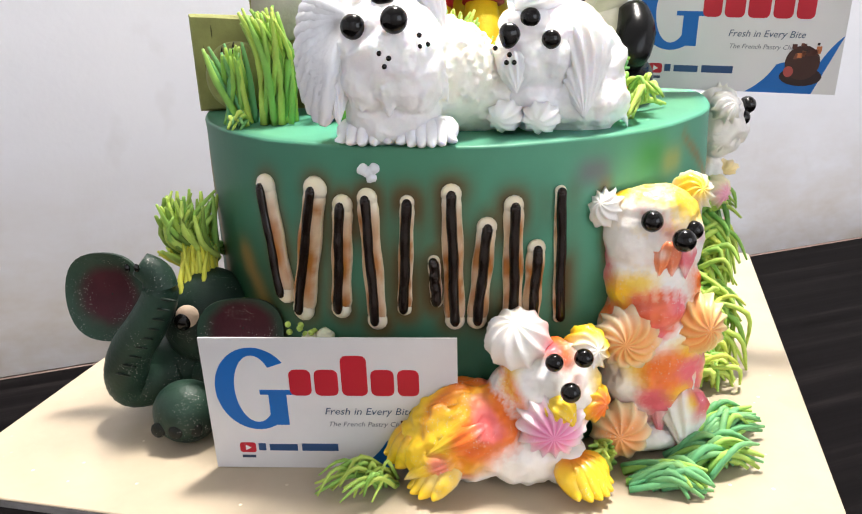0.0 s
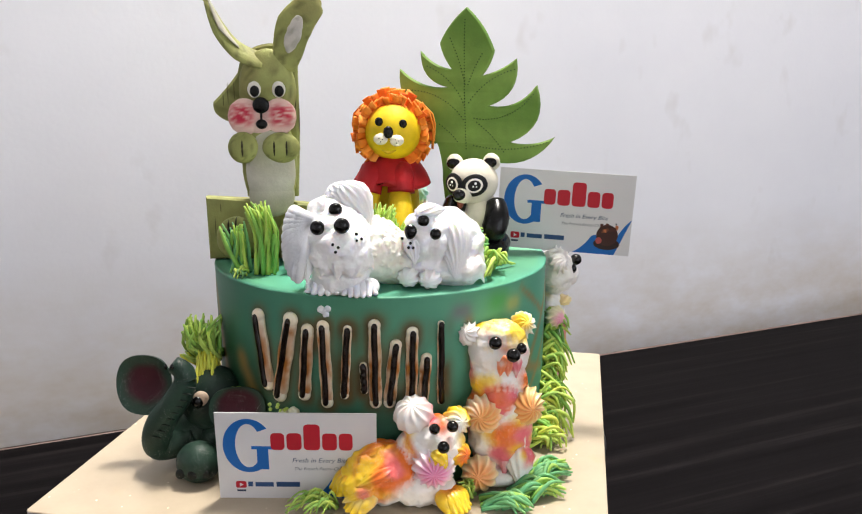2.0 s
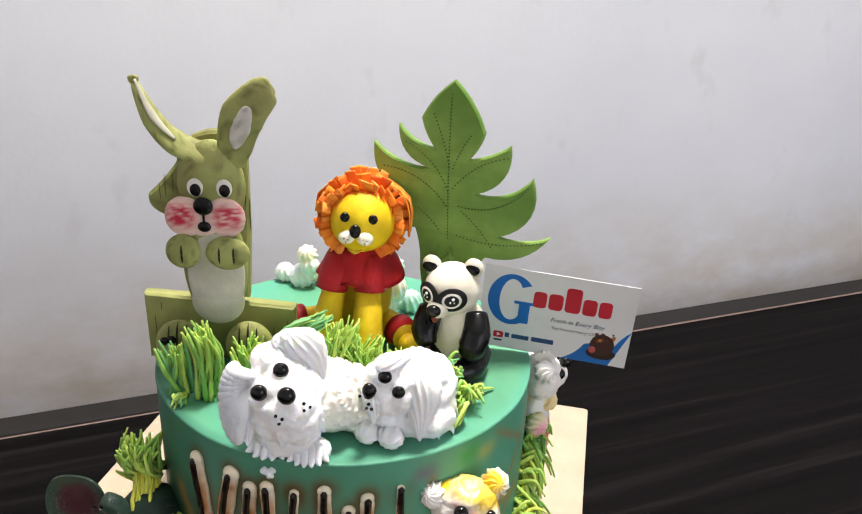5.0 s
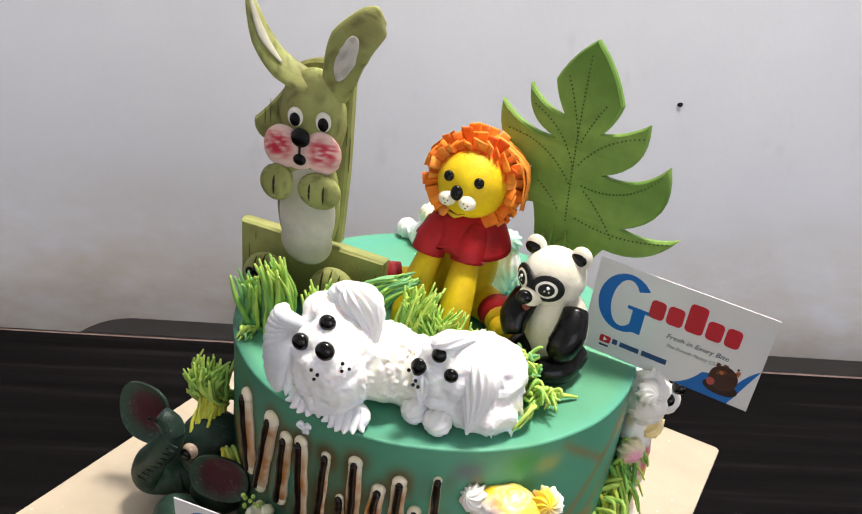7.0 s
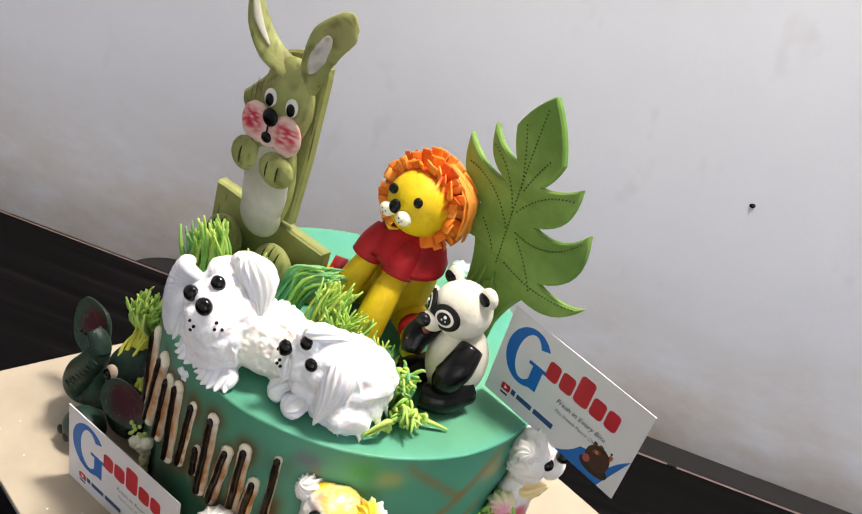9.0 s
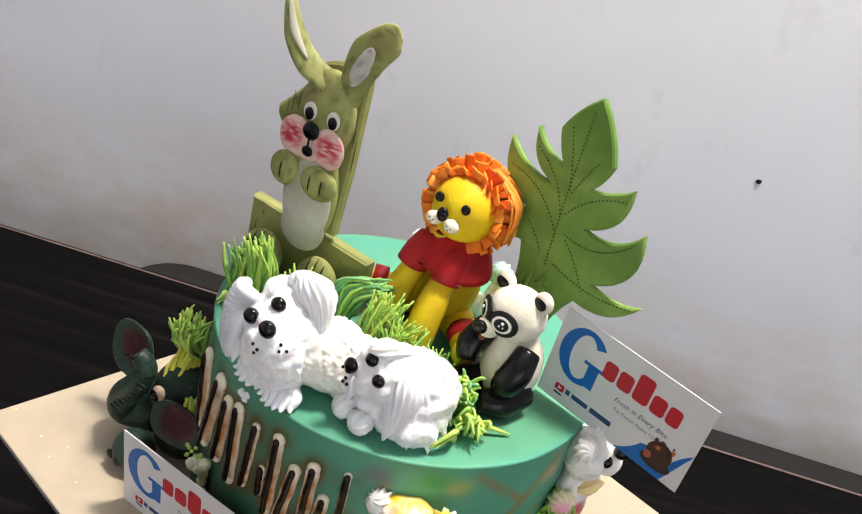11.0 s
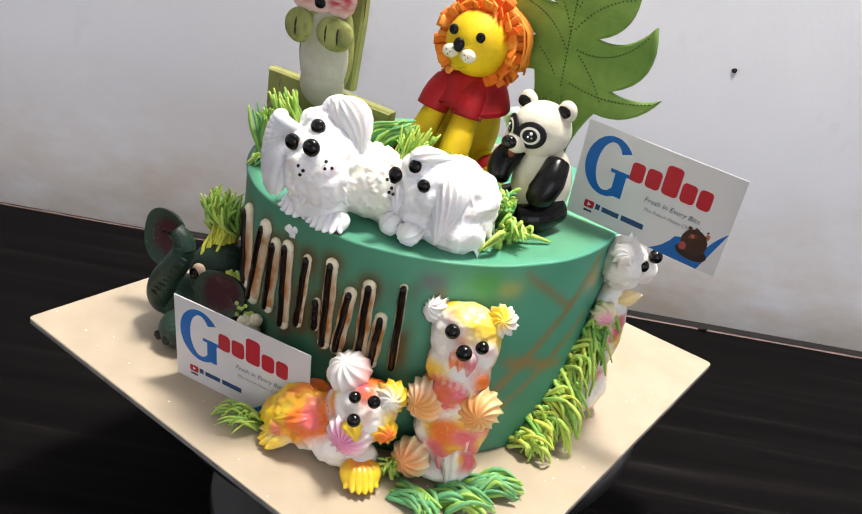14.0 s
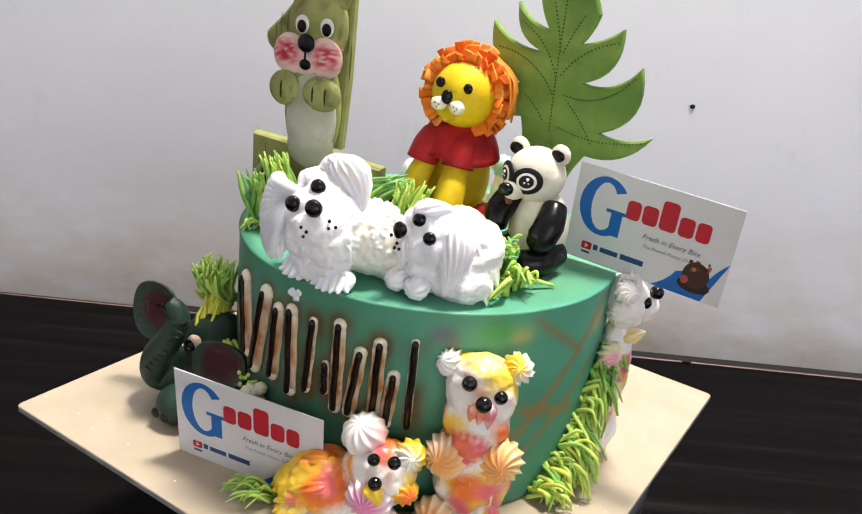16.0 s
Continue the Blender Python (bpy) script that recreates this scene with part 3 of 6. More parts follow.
def paw(f, mat, wrist, tip, spread, thick, col, fingers=6, drop=0.004):
    """A piped paw: a fan of pointed cream fingers from the wrist."""
    wrist, tip = Vector(wrist), Vector(tip)
    d = tip - wrist
    side = d.cross(Vector((0, 0, 1))).normalized()
    for k in range(fingers):
        q = k / (fingers - 1) * 2 - 1
        end = tip + side * spread * q - d * 0.22 * q * q - Vector((0, 0, drop * abs(q)))
        mid = (wrist + end) / 2 + side * spread * 0.25 * q + Vector((0, 0, thick * 0.7))
        f.tube([wrist, mid, end + (wrist - end) * 0.2, end], [thick * 1.2, thick * 1.25, thick * 0.8, thick * 0.12], mat, col, seg=10, fine=4)


def pearled(f, centre, radii, count, seed, col):
    """Small beads of cream pressed close together over a rounded body."""
    rng = random.Random(seed)
    for k in range(count):
        d = Vector((rng.gauss(0, 1), rng.gauss(0, 1), rng.gauss(0, 1))).normalized()
        if d.z > -0.5:
            f.ball(Vector(centre) + Vector((d.x * radii[0], d.y * radii[1], d.z * radii[2])), rng.uniform(0.0009, 0.0015), 0, col, seg=7, rings=5)


def fan_ear(f, root, tips, thick, col):
    """An ear of plump ribs that spread from one root."""
    root = Vector(root)
    for q in tips:
        q = Vector(q)
        mid = root.lerp(q, 0.5) + Vector((-0.0015, -0.0035, 0.001))
        f.tube([root, mid, root.lerp(q, 0.86), q], [thick * 0.7, thick, thick * 0.92, thick * 0.25], 0, col, seg=12, fine=5)


def strands(f, top, feet, width, col, ribs=7):
    """Long piped strands that fall from one crown to several feet."""
    top = Vector(top)
    for q in feet:
        q = Vector(q)
        out = Vector((q.x - top.x, q.y - top.y, 0.004)).normalized()
        f.shell(top + out * 0.002, q, width, 0, col, width * 0.6, ribs=ribs, depth=0.36, hint=out, twist=0.25, seg=42, steps=14, tail=0.5)


def large_dog():
    f = Form([CREAM, GEL])
    warm = blend(WHITE, lin(255, 248, 222), 0.5)
    f.ball((-0.0235, -0.095, 0.1475), (0.0200, 0.0180, 0.0205), 0, WHITE, seg=48, rings=30, rough=0.0016, freq=150)
    f.ball((-0.0205, -0.104, 0.1455), (0.0165, 0.0125, 0.0155), 0, WHITE, seg=40, rings=26, rough=0.0018, freq=170, seed=2)
    f.ball((-0.0165, -0.1055, 0.139), (0.0125, 0.0105, 0.0115), 0, WHITE, seg=30, rings=20, rough=0.0018, freq=220, seed=4)
    f.ball((-0.0290, -0.1045, 0.139), (0.0095, 0.0090, 0.0105), 0, WHITE, seg=28, rings=18, rough=0.0016, freq=220, seed=5)
    f.ball((-0.022, -0.098, 0.128), (0.0165, 0.0135, 0.0125), 0, WHITE, seg=30, rings=18, rough=0.002, freq=180, seed=6)
    f.ball((-0.0285, -0.090, 0.163), (0.0120, 0.0120, 0.0085), 0, WHITE, seg=28, rings=16, rough=0.0014, freq=160, seed=7)
    # body, covered in beads
    for c, r, n, k in (((-0.003, -0.082, 0.1385), (0.0175, 0.0180, 0.0190), 340, 3), ((0.0075, -0.073, 0.1315), (0.0195, 0.0190, 0.0165), 340, 5)):
        f.ball(c, r, 0, warm, seg=40, rings=26, rough=0.001, freq=170, seed=k)
        pearled(f, c, r, n, k, warm)
    # short tufts under the chin and over the brow
    for a, b, w in (((-0.0155, -0.1130, 0.1415), (-0.0120, -0.1120, 0.1290), 0.0048), ((-0.0225, -0.1140, 0.1395), (-0.0225, -0.1135, 0.1275), 0.0046), ((-0.0290, -0.1110, 0.1400), (-0.0320, -0.1110, 0.1290), 0.0044),
                    ((-0.0080, -0.1080, 0.1430), (-0.0030, -0.1040, 0.1310), 0.0048), ((-0.0300, -0.1010, 0.1660), (-0.0370, -0.0900, 0.1690), 0.0070)):
        f.shell(a, b, w, 0, WHITE, w * 0.6, ribs=7, depth=0.34, hint=(0.1, 1, 0.1), seg=36)
    f.fuse(0.00065, 0, 0.00032, 340, 1)
    f.piece("ear", "broad drooping ear of ribbed cream")
    fan_ear(f, (-0.0365, -0.1010, 0.1600), [(-0.0445 - 0.0085 * math.sin(a) , -0.1030 - 0.0035 * math.cos(a), 0.1465 - 0.0215 * math.cos(a)) for a in (radians(6 + 14.5 * k) for k in range(11))], 0.0042, WHITE)
    f.shell((-0.0400, -0.1010, 0.1560), (-0.0395, -0.1090, 0.1260), 0.0085, 0, WHITE, 0.0065, ribs=11, depth=0.26, hint=(-0.3, 1, 0), seg=60, tail=0.4)
    f.piece("ear", "upright lobe of ribbed cream")
    f.shell((-0.0215, -0.0880, 0.1775), (-0.0045, -0.0920, 0.1490), 0.0128, 0, WHITE, 0.0105, ribs=17, depth=0.24, hint=(0.25, 1, 0.35), twist=0.3, seg=78, steps=18, tail=0.5)
    f.shell((-0.0260, -0.0860, 0.1765), (-0.0165, -0.0930, 0.1630), 0.0098, 0, WHITE, 0.0090, ribs=13, depth=0.24, hint=(0, 1, 0.3), seg=60)
    for a, b, k in (((-0.0290, -0.0960, 0.1225), (-0.0330, -0.1105, 0.1195), 5), ((-0.0110, -0.0980, 0.1235), (-0.0105, -0.1150, 0.1190), 6)):
        f.piece("paw", "splayed paw of pointed cream fingers")
        paw(f, 0, a, b, 0.0100, 0.0027, WHITE, k, 0.0003)
    for c, r in (((-0.0330, -0.1095, 0.1570), 0.0041), ((-0.0235, -0.1035, 0.1658), 0.0039)):
        f.piece("eye", "round glossy black gel eye")
        f.ball(c, (r, r * 0.8, r), 1, BLACK, seg=16, rings=10)
    f.piece("nose", "round glossy black gel nose")
    f.ball((-0.0195, -0.1145, 0.1590), (0.0044, 0.0036, 0.0044), 1, BLACK, seg=16, rings=10)
    whiskers(f, 1, ((-0.0245, -0.1162, 0.149), (-0.0215, -0.1166, 0.1475), (-0.0230, -0.1166, 0.145), (-0.0118, -0.1130, 0.154), (-0.0093, -0.1112, 0.151), (-0.0118, -0.1134, 0.1505)))
    return f.thing("cream_dog", (-0.01, -0.09, CAKE_H), "white whipped cream dog with black gel eyes, lying on the cake", "cake figure", "cream dogs on top of the cake")


def small_dog():
    f = Form([CREAM, GEL])
    f.ball((0.0310, -0.0800, 0.1450), (0.0165, 0.0165, 0.0165), 0, WHITE, seg=40, rings=26, rough=0.0018, freq=160, seed=11)
    f.ball((0.0235, -0.0870, 0.1440), (0.0105, 0.0110, 0.0125), 0, WHITE, seg=30, rings=20, rough=0.0016, freq=220, seed=12)
    f.ball((0.0245, -0.0860, 0.1545), (0.0095, 0.0090, 0.0075), 0, WHITE, seg=28, rings=18, rough=0.0014, freq=220, seed=17)
    f.ball((0.0440, -0.0700, 0.1365), (0.0185, 0.0190, 0.0195), 0, WHITE, seg=40, rings=24, rough=0.003, freq=150, seed=13)
    f.ball((0.0440, -0.0810, 0.1275), (0.0175, 0.0140, 0.0115), 0, WHITE, seg=36, rings=18, rough=0.0028, freq=200, seed=14)
    f.ball((0.0290, -0.0810, 0.1290), (0.0150, 0.0130, 0.0120), 0, WHITE, seg=30, rings=18, rough=0.002, freq=180, seed=15)
    # strands over the back, ending in a ragged hem
    hem = [(0.0440 + 0.0205 * math.cos(a), -0.0735 + 0.0205 * math.sin(a), 0.1195 + 0.0025 * math.sin(3 * a)) for a in (radians(-95 + 32 * k) for k in range(7))]
    strands(f, (0.0420, -0.0740, 0.1575), hem, 0.0090, WHITE)
    upper = [(0.0440 + 0.0190 * math.cos(a), -0.0720 + 0.0180 * math.sin(a), 0.1330 + 0.003 * math.sin(2 * a)) for a in (radians(-70 + 38 * k) for k in range(6))]
    strands(f, (0.0390, -0.0760, 0.1610), upper, 0.0085, WHITE)
    f.fuse(0.00065, 0, 0.00034, 330, 1)
    f.shell((0.0215, -0.0920, 0.1610), (0.0400, -0.0770, 0.1605), 0.0075, 0, WHITE, 0.0055, ribs=9, depth=0.22, hint=(0, 0.3, 1), seg=46)
    f.piece("ear", "long drooping ear of ribbed cream")
    f.shell((0.0400, -0.0850, 0.1560), (0.0430, -0.0985, 0.1240), 0.0130, 0, WHITE, 0.0090, ribs=17, depth=0.26, hint=(0.5, 1, 0), twist=0.3, seg=78, steps=18, tail=0.4)
    f.piece("chin", "pointed ribbed tuft under the nose")
    f.shell((0.0195, -0.0950, 0.1470), (0.0200, -0.0985, 0.1330), 0.0056, 0, WHITE, 0.0045, ribs=9, hint=(0, 1, 0), seg=54, depth=0.34)
    for a, b in (((0.0230, -0.0840, 0.1240), (0.0135, -0.0970, 0.1235)), ((0.0330, -0.0860, 0.1240), (0.0265, -0.1010, 0.1230))):
        f.piece("paw", "rounded ribbed paw")
        f.shell(b, a, 0.0078, 0, WHITE, 0.0060, ribs=9, depth=0.26, hint=(0, 0, 1), seg=54, tail=0.5)
    for c, r in (((0.0250, -0.0930, 0.1572), 0.0036), ((0.0318, -0.0955, 0.1502), 0.0033)):
        f.piece("eye", "round glossy black gel eye")
        f.ball(c, (r, r * 0.8, r), 1, BLACK, seg=16, rings=10)
    f.piece("nose", "glossy black gel nose")
    f.ball((0.0175, -0.0980, 0.1520), (0.0034, 0.0030, 0.0038), 1, BLACK, seg=16, rings=10, rough=0.0008, freq=300)
    whiskers(f, 1, ((0.0175, -0.1000, 0.1460), (0.0165, -0.1000, 0.1435), (0.0190, -0.1005, 0.1435), (0.0130, -0.0965, 0.1480)))
    return f.thing("cream_dog", (0.035, -0.08, CAKE_H), "small white whipped cream puppy with black gel eyes", "cake figure", "cream dogs on top of the cake")


large_dog()
small_dog()

# ---- number topper, rabbit ----
OLIVE, OLIVE_LIGHT, OLIVE_DARK = lin(136, 140, 78), lin(172, 176, 108), lin(86, 84, 42)
PALE_GREY = lin(205, 200, 190)


def olive(p):
    streak = fuzz((p.x * 3.2, p.y * 3.2, p.z * 0.35), 220, 1)
    c = blend(OLIVE, OLIVE_LIGHT, 0.45 + fuzz(p, 60, 2) * 0.9)
    c = blend(c, lin(120, 100, 60), 0.35 * smooth_step(fuzz(p, 45, 7), 0.05, 0.5))
    return blend(c, OLIVE_DARK, 0.6 * smooth_step(streak, 0.1, 0.5))


def number_topper():
    f = Form([FONDANT, GEL])
    col = [(-0.0535, 0.160), (-0.0515, 0.200), (-0.0515, 0.247)] + arc((-0.052, 0.252), (-0.084, 0.250), 0.30) + [(-0.087, 0.244)] + arc((-0.0885, 0.238), (-0.1045, 0.220), -0.05, 6) + arc((-0.1045, 0.220), (-0.100, 0.210), 0.35, 5) + arc((-0.100, 0.210), (-0.089, 0.206), 0.1, 4) + [(-0.087, 0.200), (-0.086, 0.160)]
    ob = empty_thing("number_topper", (-0.07, -0.02, CAKE_H), "olive fondant numeral board scored like wood, standing upright", "cake topper")
    f.slab(col, (0, -0.0195, 0), (1, 0, 0), (0, -1, 0), 0.0075, 0, olive, 0.0015)
    for x, z, h in ((-0.098, 0.222, 0.010), (-0.095, 0.225, 0.014), (-0.091, 0.227, 0.012), (-0.053, 0.220, 0.012), (-0.051, 0.21, 0.02)):
        f.ball((x, -0.0194, z), (0.00035, 0.0003, h / 2), 0, OLIVE_DARK, seg=6, rings=6)
    f.part("upright", ob)
    f = Form([FONDANT])
    f.slab([(-0.113, 0.1182), (-0.070, 0.1182), (-0.0285, 0.1182), (-0.0285, 0.153), (-0.060, 0.156), (-0.088, 0.158), (-0.1135, 0.1595)], (0, -0.0165, 0), (1, 0, 0), (0, -1, 0), 0.009, 0, olive, 0.0015)
    for x, z, h in ((-0.108, 0.140, 0.014), (-0.104, 0.152, 0.006), (-0.099, 0.134, 0.008), (-0.041, 0.136, 0.012), (-0.036, 0.132, 0.016), (-0.033, 0.142, 0.007)):
        f.ball((x, -0.0164, z), (0.00035, 0.0003, h / 2), 0, OLIVE_DARK, seg=6, rings=6)
    f.part("base_bar", ob)
    return ob


number_topper()


def rabbit():
    f = Form([FONDANT, BLACK_FONDANT])
    f.ball((-0.070, -0.030, 0.182), (0.0175, 0.011, 0.034), 0, olive, seg=30, rings=20, rough=0.0006, freq=120)
    f.piece("belly", "pale grey belly")
    f.ball((-0.069, -0.0355, 0.178), (0.0155, 0.0085, 0.027), 0, lambda p: blend(PALE_GREY, OLIVE, 0.25 + fuzz(p, 50, 3) * 0.5), seg=30, rings=20)
    f.piece("head", "")
    f.ball((-0.0695, -0.029, 0.228), (0.0178, 0.0085, 0.0245), 0, olive, seg=32, rings=20, rough=0.0008, freq=110)
    f.piece("lower_belly", "pale grey lower belly")
    f.ball((-0.069, -0.0345, 0.162), (0.0145, 0.0088, 0.014), 0, lambda p: blend(PALE_GREY, OLIVE, 0.25 + fuzz(p, 50, 3) * 0.5), seg=30, rings=16)
    # ears
    f.piece("ear", "long bent ear")
    ear = [Vector(q) for q in ((-0.072, -0.030, 0.245), (-0.086, -0.033, 0.251), (-0.096, -0.035, 0.263), (-0.1035, -0.034, 0.281))]
    f.tube(ear, [0.0080, 0.0102, 0.0088, 0.0030], 0, olive, seg=16, flat=0.30, hint=(0.75, -0.35, 0.55), fine=6)
    f.tube([q + Vector((0.0010, -0.0036, 0.0022)) for q in ear[1:]], [0.0008, 0.0036, 0.0008], 0, blend(PALE_GREY, OLIVE, 0.3), seg=12, flat=0.3, hint=(0.75, -0.35, 0.55), fine=6)
    f.ball((-0.1040, -0.034, 0.2825), (0.0028, 0.002, 0.003), 0, olive, seg=10, rings=8, rough=0.0012, freq=500)
    f.piece("ear", "broad ear with pale inside")
    ear = [Vector(q) for q in ((-0.058, -0.031, 0.240), (-0.056, -0.034, 0.250), (-0.051, -0.036, 0.266), (-0.040, -0.034, 0.279), (-0.036, -0.033, 0.282))]
    f.tube(ear, [0.006, 0.0095, 0.0115, 0.0085, 0.003], 0, olive, seg=18, flat=0.28, hint=(0.2, 1, 0), fine=6)
    f.ball((-0.0515, -0.0392, 0.261), (0.0048, 0.0016, 0.0115), 0, lambda p: blend(PALE_GREY, OLIVE_DARK, 0.35 * smooth_step(fuzz(p, 300, 2), 0, 0.5)), axis=(0.38, 0.05, 1), seg=20, rings=14, rough=0.0009, freq=260)
    # cheeks
    pink, blush = lin(232, 200, 188), lin(196, 38, 66)

    def cheek(cx):
        return lambda p: blend(pink, blush, 1.15 * math.exp(-(((p.x - cx) / 0.0080) ** 4 + ((p.z - 0.2125) / 0.0066) ** 4)) * smooth_step(fuzz((p.x * 0.6, p.y, p.z * 3.2), 360, 1), -0.6, 0.25))
    f.piece("cheek", "cheek brushed red")
    f.ball((-0.0835, -0.0365, 0.2115), (0.0105, 0.0042, 0.0112), 0, cheek(-0.0855), seg=48, rings=30, rough=0.0004, freq=300)
    f.piece("cheek", "cheek brushed red")
    f.ball((-0.0625, -0.0365, 0.2115), (0.0108, 0.0042, 0.0112), 0, cheek(-0.0605), seg=48, rings=30, rough=0.0004, freq=300)
    f.piece("chin", "")
    f.ball((-0.0730, -0.0365, 0.2060), (0.008, 0.0035, 0.006), 0, pink, seg=20, rings=12)
    for x in (-0.0770, -0.0620):
        f.piece("eye", "white eye with black pupil")
        f.ball((x, -0.0372, 0.2280), (0.0042, 0.0022, 0.0050), 0, lin(235, 230, 220), seg=18, rings=12)
        f.ball((x + 0.0004, -0.0392, 0.2270), (0.0029, 0.0012, 0.0035), 1, BLACK, seg=14, rings=8)
    f.piece("nose", "black nose")
    f.ball((-0.0730, -0.0405, 0.2185), (0.0052, 0.003, 0.0050), 1, BLACK, seg=18, rings=10)
    f.piece("mouth", "black mouth")
    f.ball((-0.0730, -0.0405, 0.2070), (0.0036, 0.002, 0.0030), 1, BLACK, seg=14, rings=8)
    f.ball((-0.0730, -0.0412, 0.2125), (0.0007, 0.0006, 0.0045), 1, BLACK, seg=6, rings=6)
    # paws and feet, scored
    for c, r, ax in (((-0.0850, -0.040, 0.1925), (0.0095, 0.0072, 0.0098), 0), ((-0.0615, -0.041, 0.1925), (0.0118, 0.0072, 0.0096), 0), ((-0.0920, -0.034, 0.1340), (0.0135, 0.011, 0.0145), 1), ((-0.0530, -0.034, 0.1340), (0.0135, 0.011, 0.0150), 1)):
        f.piece("foot" if ax else "paw", "scored olive toes")
        f.ball(c, r, 0, olive, seg=28, rings=18)
        for k in ((0.0,) if r[0] < 0.01 else (-0.0052, 0.0, 0.0052) if ax else (-0.0042, 0.0042)):
            bow = math.sqrt(max(1 - (k / r[0]) ** 2, 0.1))
            f.tube([(c[0] + k * 0.9, c[1] - r[1] * bow * math.cos(q), c[2] + r[2] * bow * math.sin(q)) for q in (radians(d) for d in ((78, 52, 25, -5, -30) if ax else (30, 15, 0, -15, -32)))], [0.0002, 0.0006, 0.0007, 0.0006, 0.0002], 0, lin(40, 36, 15), seg=6, fine=3)
    for c in ((-0.0990, -0.0440, 0.1385), (-0.0945, -0.0455, 0.1400), (-0.0570, -0.0455, 0.1310), (-0.0535, -0.0455, 0.1280)):
        f.piece("foot_pad", "small black spot")
        f.ball(c, (0.0025, 0.0016, 0.0025), 1, BLACK, seg=12, rings=8)
    f.v = [(x, -0.0195 + (y + 0.0225) * 0.62, z) for x, y, z in f.v]
    return f.thing("rabbit_figure", (-0.07, -0.028, CAKE_H), "olive fondant rabbit with pink cheeks before the number board", "cake figure")


rabbit()

# ---- lion ----
YELLOW, RED, ORANGE = lin(242, 212, 25), lin(190, 25, 32), lin(252, 150, 45)


def lion():
    f = Form([FONDANT, BLACK_FONDANT])
    f.names[0] = ("head", "round yellow head")
    rng = random.Random(4)
    hc = Vector((0.0080, 0.010, 0.1995))

    def face(p):
        q = p - hc
        c = blend(YELLOW, lin(225, 185, 20), 0.5 + fuzz(p, 60))
        edge = smooth_step(math.hypot(q.x, q.z) + 0.0016 * fuzz((p.x * 4, p.y, p.z), 260, 2), 0.0172, 0.0186)
        return blend(c, lin(225, 85, 15), edge * smooth_step(q.z, 0.0, 0.006))
    f.ball(hc, (0.0192, 0.0205, 0.0195), 0, face, seg=48, rings=30)
    # mane: flat cut strips standing round the face, longer ones falling over the back of the head
    def strip(pts, width, flat_to, fray):
        c = blend(ORANGE, rng.choice((lin(228, 92, 22), lin(255, 165, 75), ORANGE, lin(240, 120, 30))), rng.uniform(0.3, 1.0))
        f.piece("mane_strip")
        pts = [Vector(p) for p in pts]
        f.tube(pts, [width * 0.75, width, width * fray], 0, c, seg=8, flat=0.2, hint=flat_to, fine=3)
    for ring, (rad, y, size, count, lean) in enumerate(((0.0184, -0.0045, 0.0062, 36, -0.40), (0.0194, 0.0000, 0.0080, 32, -0.05), (0.0200, 0.0055, 0.0080, 28, 0.30))):
        for k in range(count):
            a = 2 * math.pi * (k + 0.5 * (ring % 2)) / count + rng.uniform(-0.05, 0.05)
            d = Vector((math.cos(a), 0, math.sin(a)))
            n = (d + Vector((0, lean + rng.uniform(-0.25, 0.25), 0))).normalized()
            base = hc + d * rad + Vector((0, y, 0))
            tip = base + n * size * rng.uniform(0.75, 1.15)
            wave = Vector((0, rng.uniform(-0.0016, 0.0016), 0))
            twist = Vector((d.z, rng.uniform(-0.9, 0.9), -d.x))
            strip([base, (base + tip) / 2 + wave, tip + wave * 0.5], 0.0031, twist.cross(n), 1.05)
    for row, (lift, low, count) in enumerate(((0.0, 0.95, 13), (0.35, 0.55, 11))):
        for k in range(count):
            a = radians(-6 + 172 * k / (count - 1)) + rng.uniform(-0.06, 0.06)
            out = Vector((math.cos(a), math.sin(a), 0))
            start = hc + Vector((0, 0.005, 0.0245)) + out * (0.007 + 0.004 * lift)
            mid = hc + Vector((0, 0.003, 0.011)) + out * (0.0252 + 0.0015 * row)
            end = hc + Vector((0, 0.002, 0.004 - 0.019 * low * rng.uniform(0.75, 1.1))) + out * (0.0266 + 0.002 * rng.uniform(-0.5, 1.0))
            strip([start, mid, end], 0.0036, out.cross(Vector((0, 0, 1))).cross(end - mid), 0.85)
    for c in ((-0.0010, -0.0097, 0.2070), (0.0145, -0.0082, 0.2055)):
        f.piece("eye", "small black eye")
        f.ball(c, (0.0027, 0.0020, 0.0029), 1, BLACK, seg=16, rings=10)
    for c in ((0.0000, -0.0120, 0.1960), (0.0105, -0.0114, 0.1950)):
        f.piece("muzzle", "ivory muzzle pad with black dots")
        f.ball(c, (0.0046, 0.0036, 0.0038), 0, lin(245, 238, 215), seg=20, rings=12)
        for dx, dz in ((-0.001, 0.0008), (0.0012, 0.0), (0.0, -0.0014)):
            f.ball((c[0] + dx, c[1] - 0.0035, c[2] + dz), 0.0004, 1, BLACK, seg=6, rings=4)
    f.piece("nose", "black nose")
    f.ball((0.0050, -0.0140, 0.2005), (0.0033, 0.0026, 0.0040), 1, BLACK, seg=16, rings=10)
    f.piece("mouth")
    f.tube([(0.0005, -0.0112, 0.1890), (0.0050, -0.0125, 0.1873), (0.0100, -0.0110, 0.1888)], [0.0003, 0.0012, 0.0003], 0, lin(200, 165, 20), seg=8, fine=4)
    # body, shirt, limbs
    f.piece("torso")
    f.ball((0.007, 0.018, 0.150), (0.019, 0.017, 0.030), 0, lin(232, 195, 30), seg=28, rings=18)
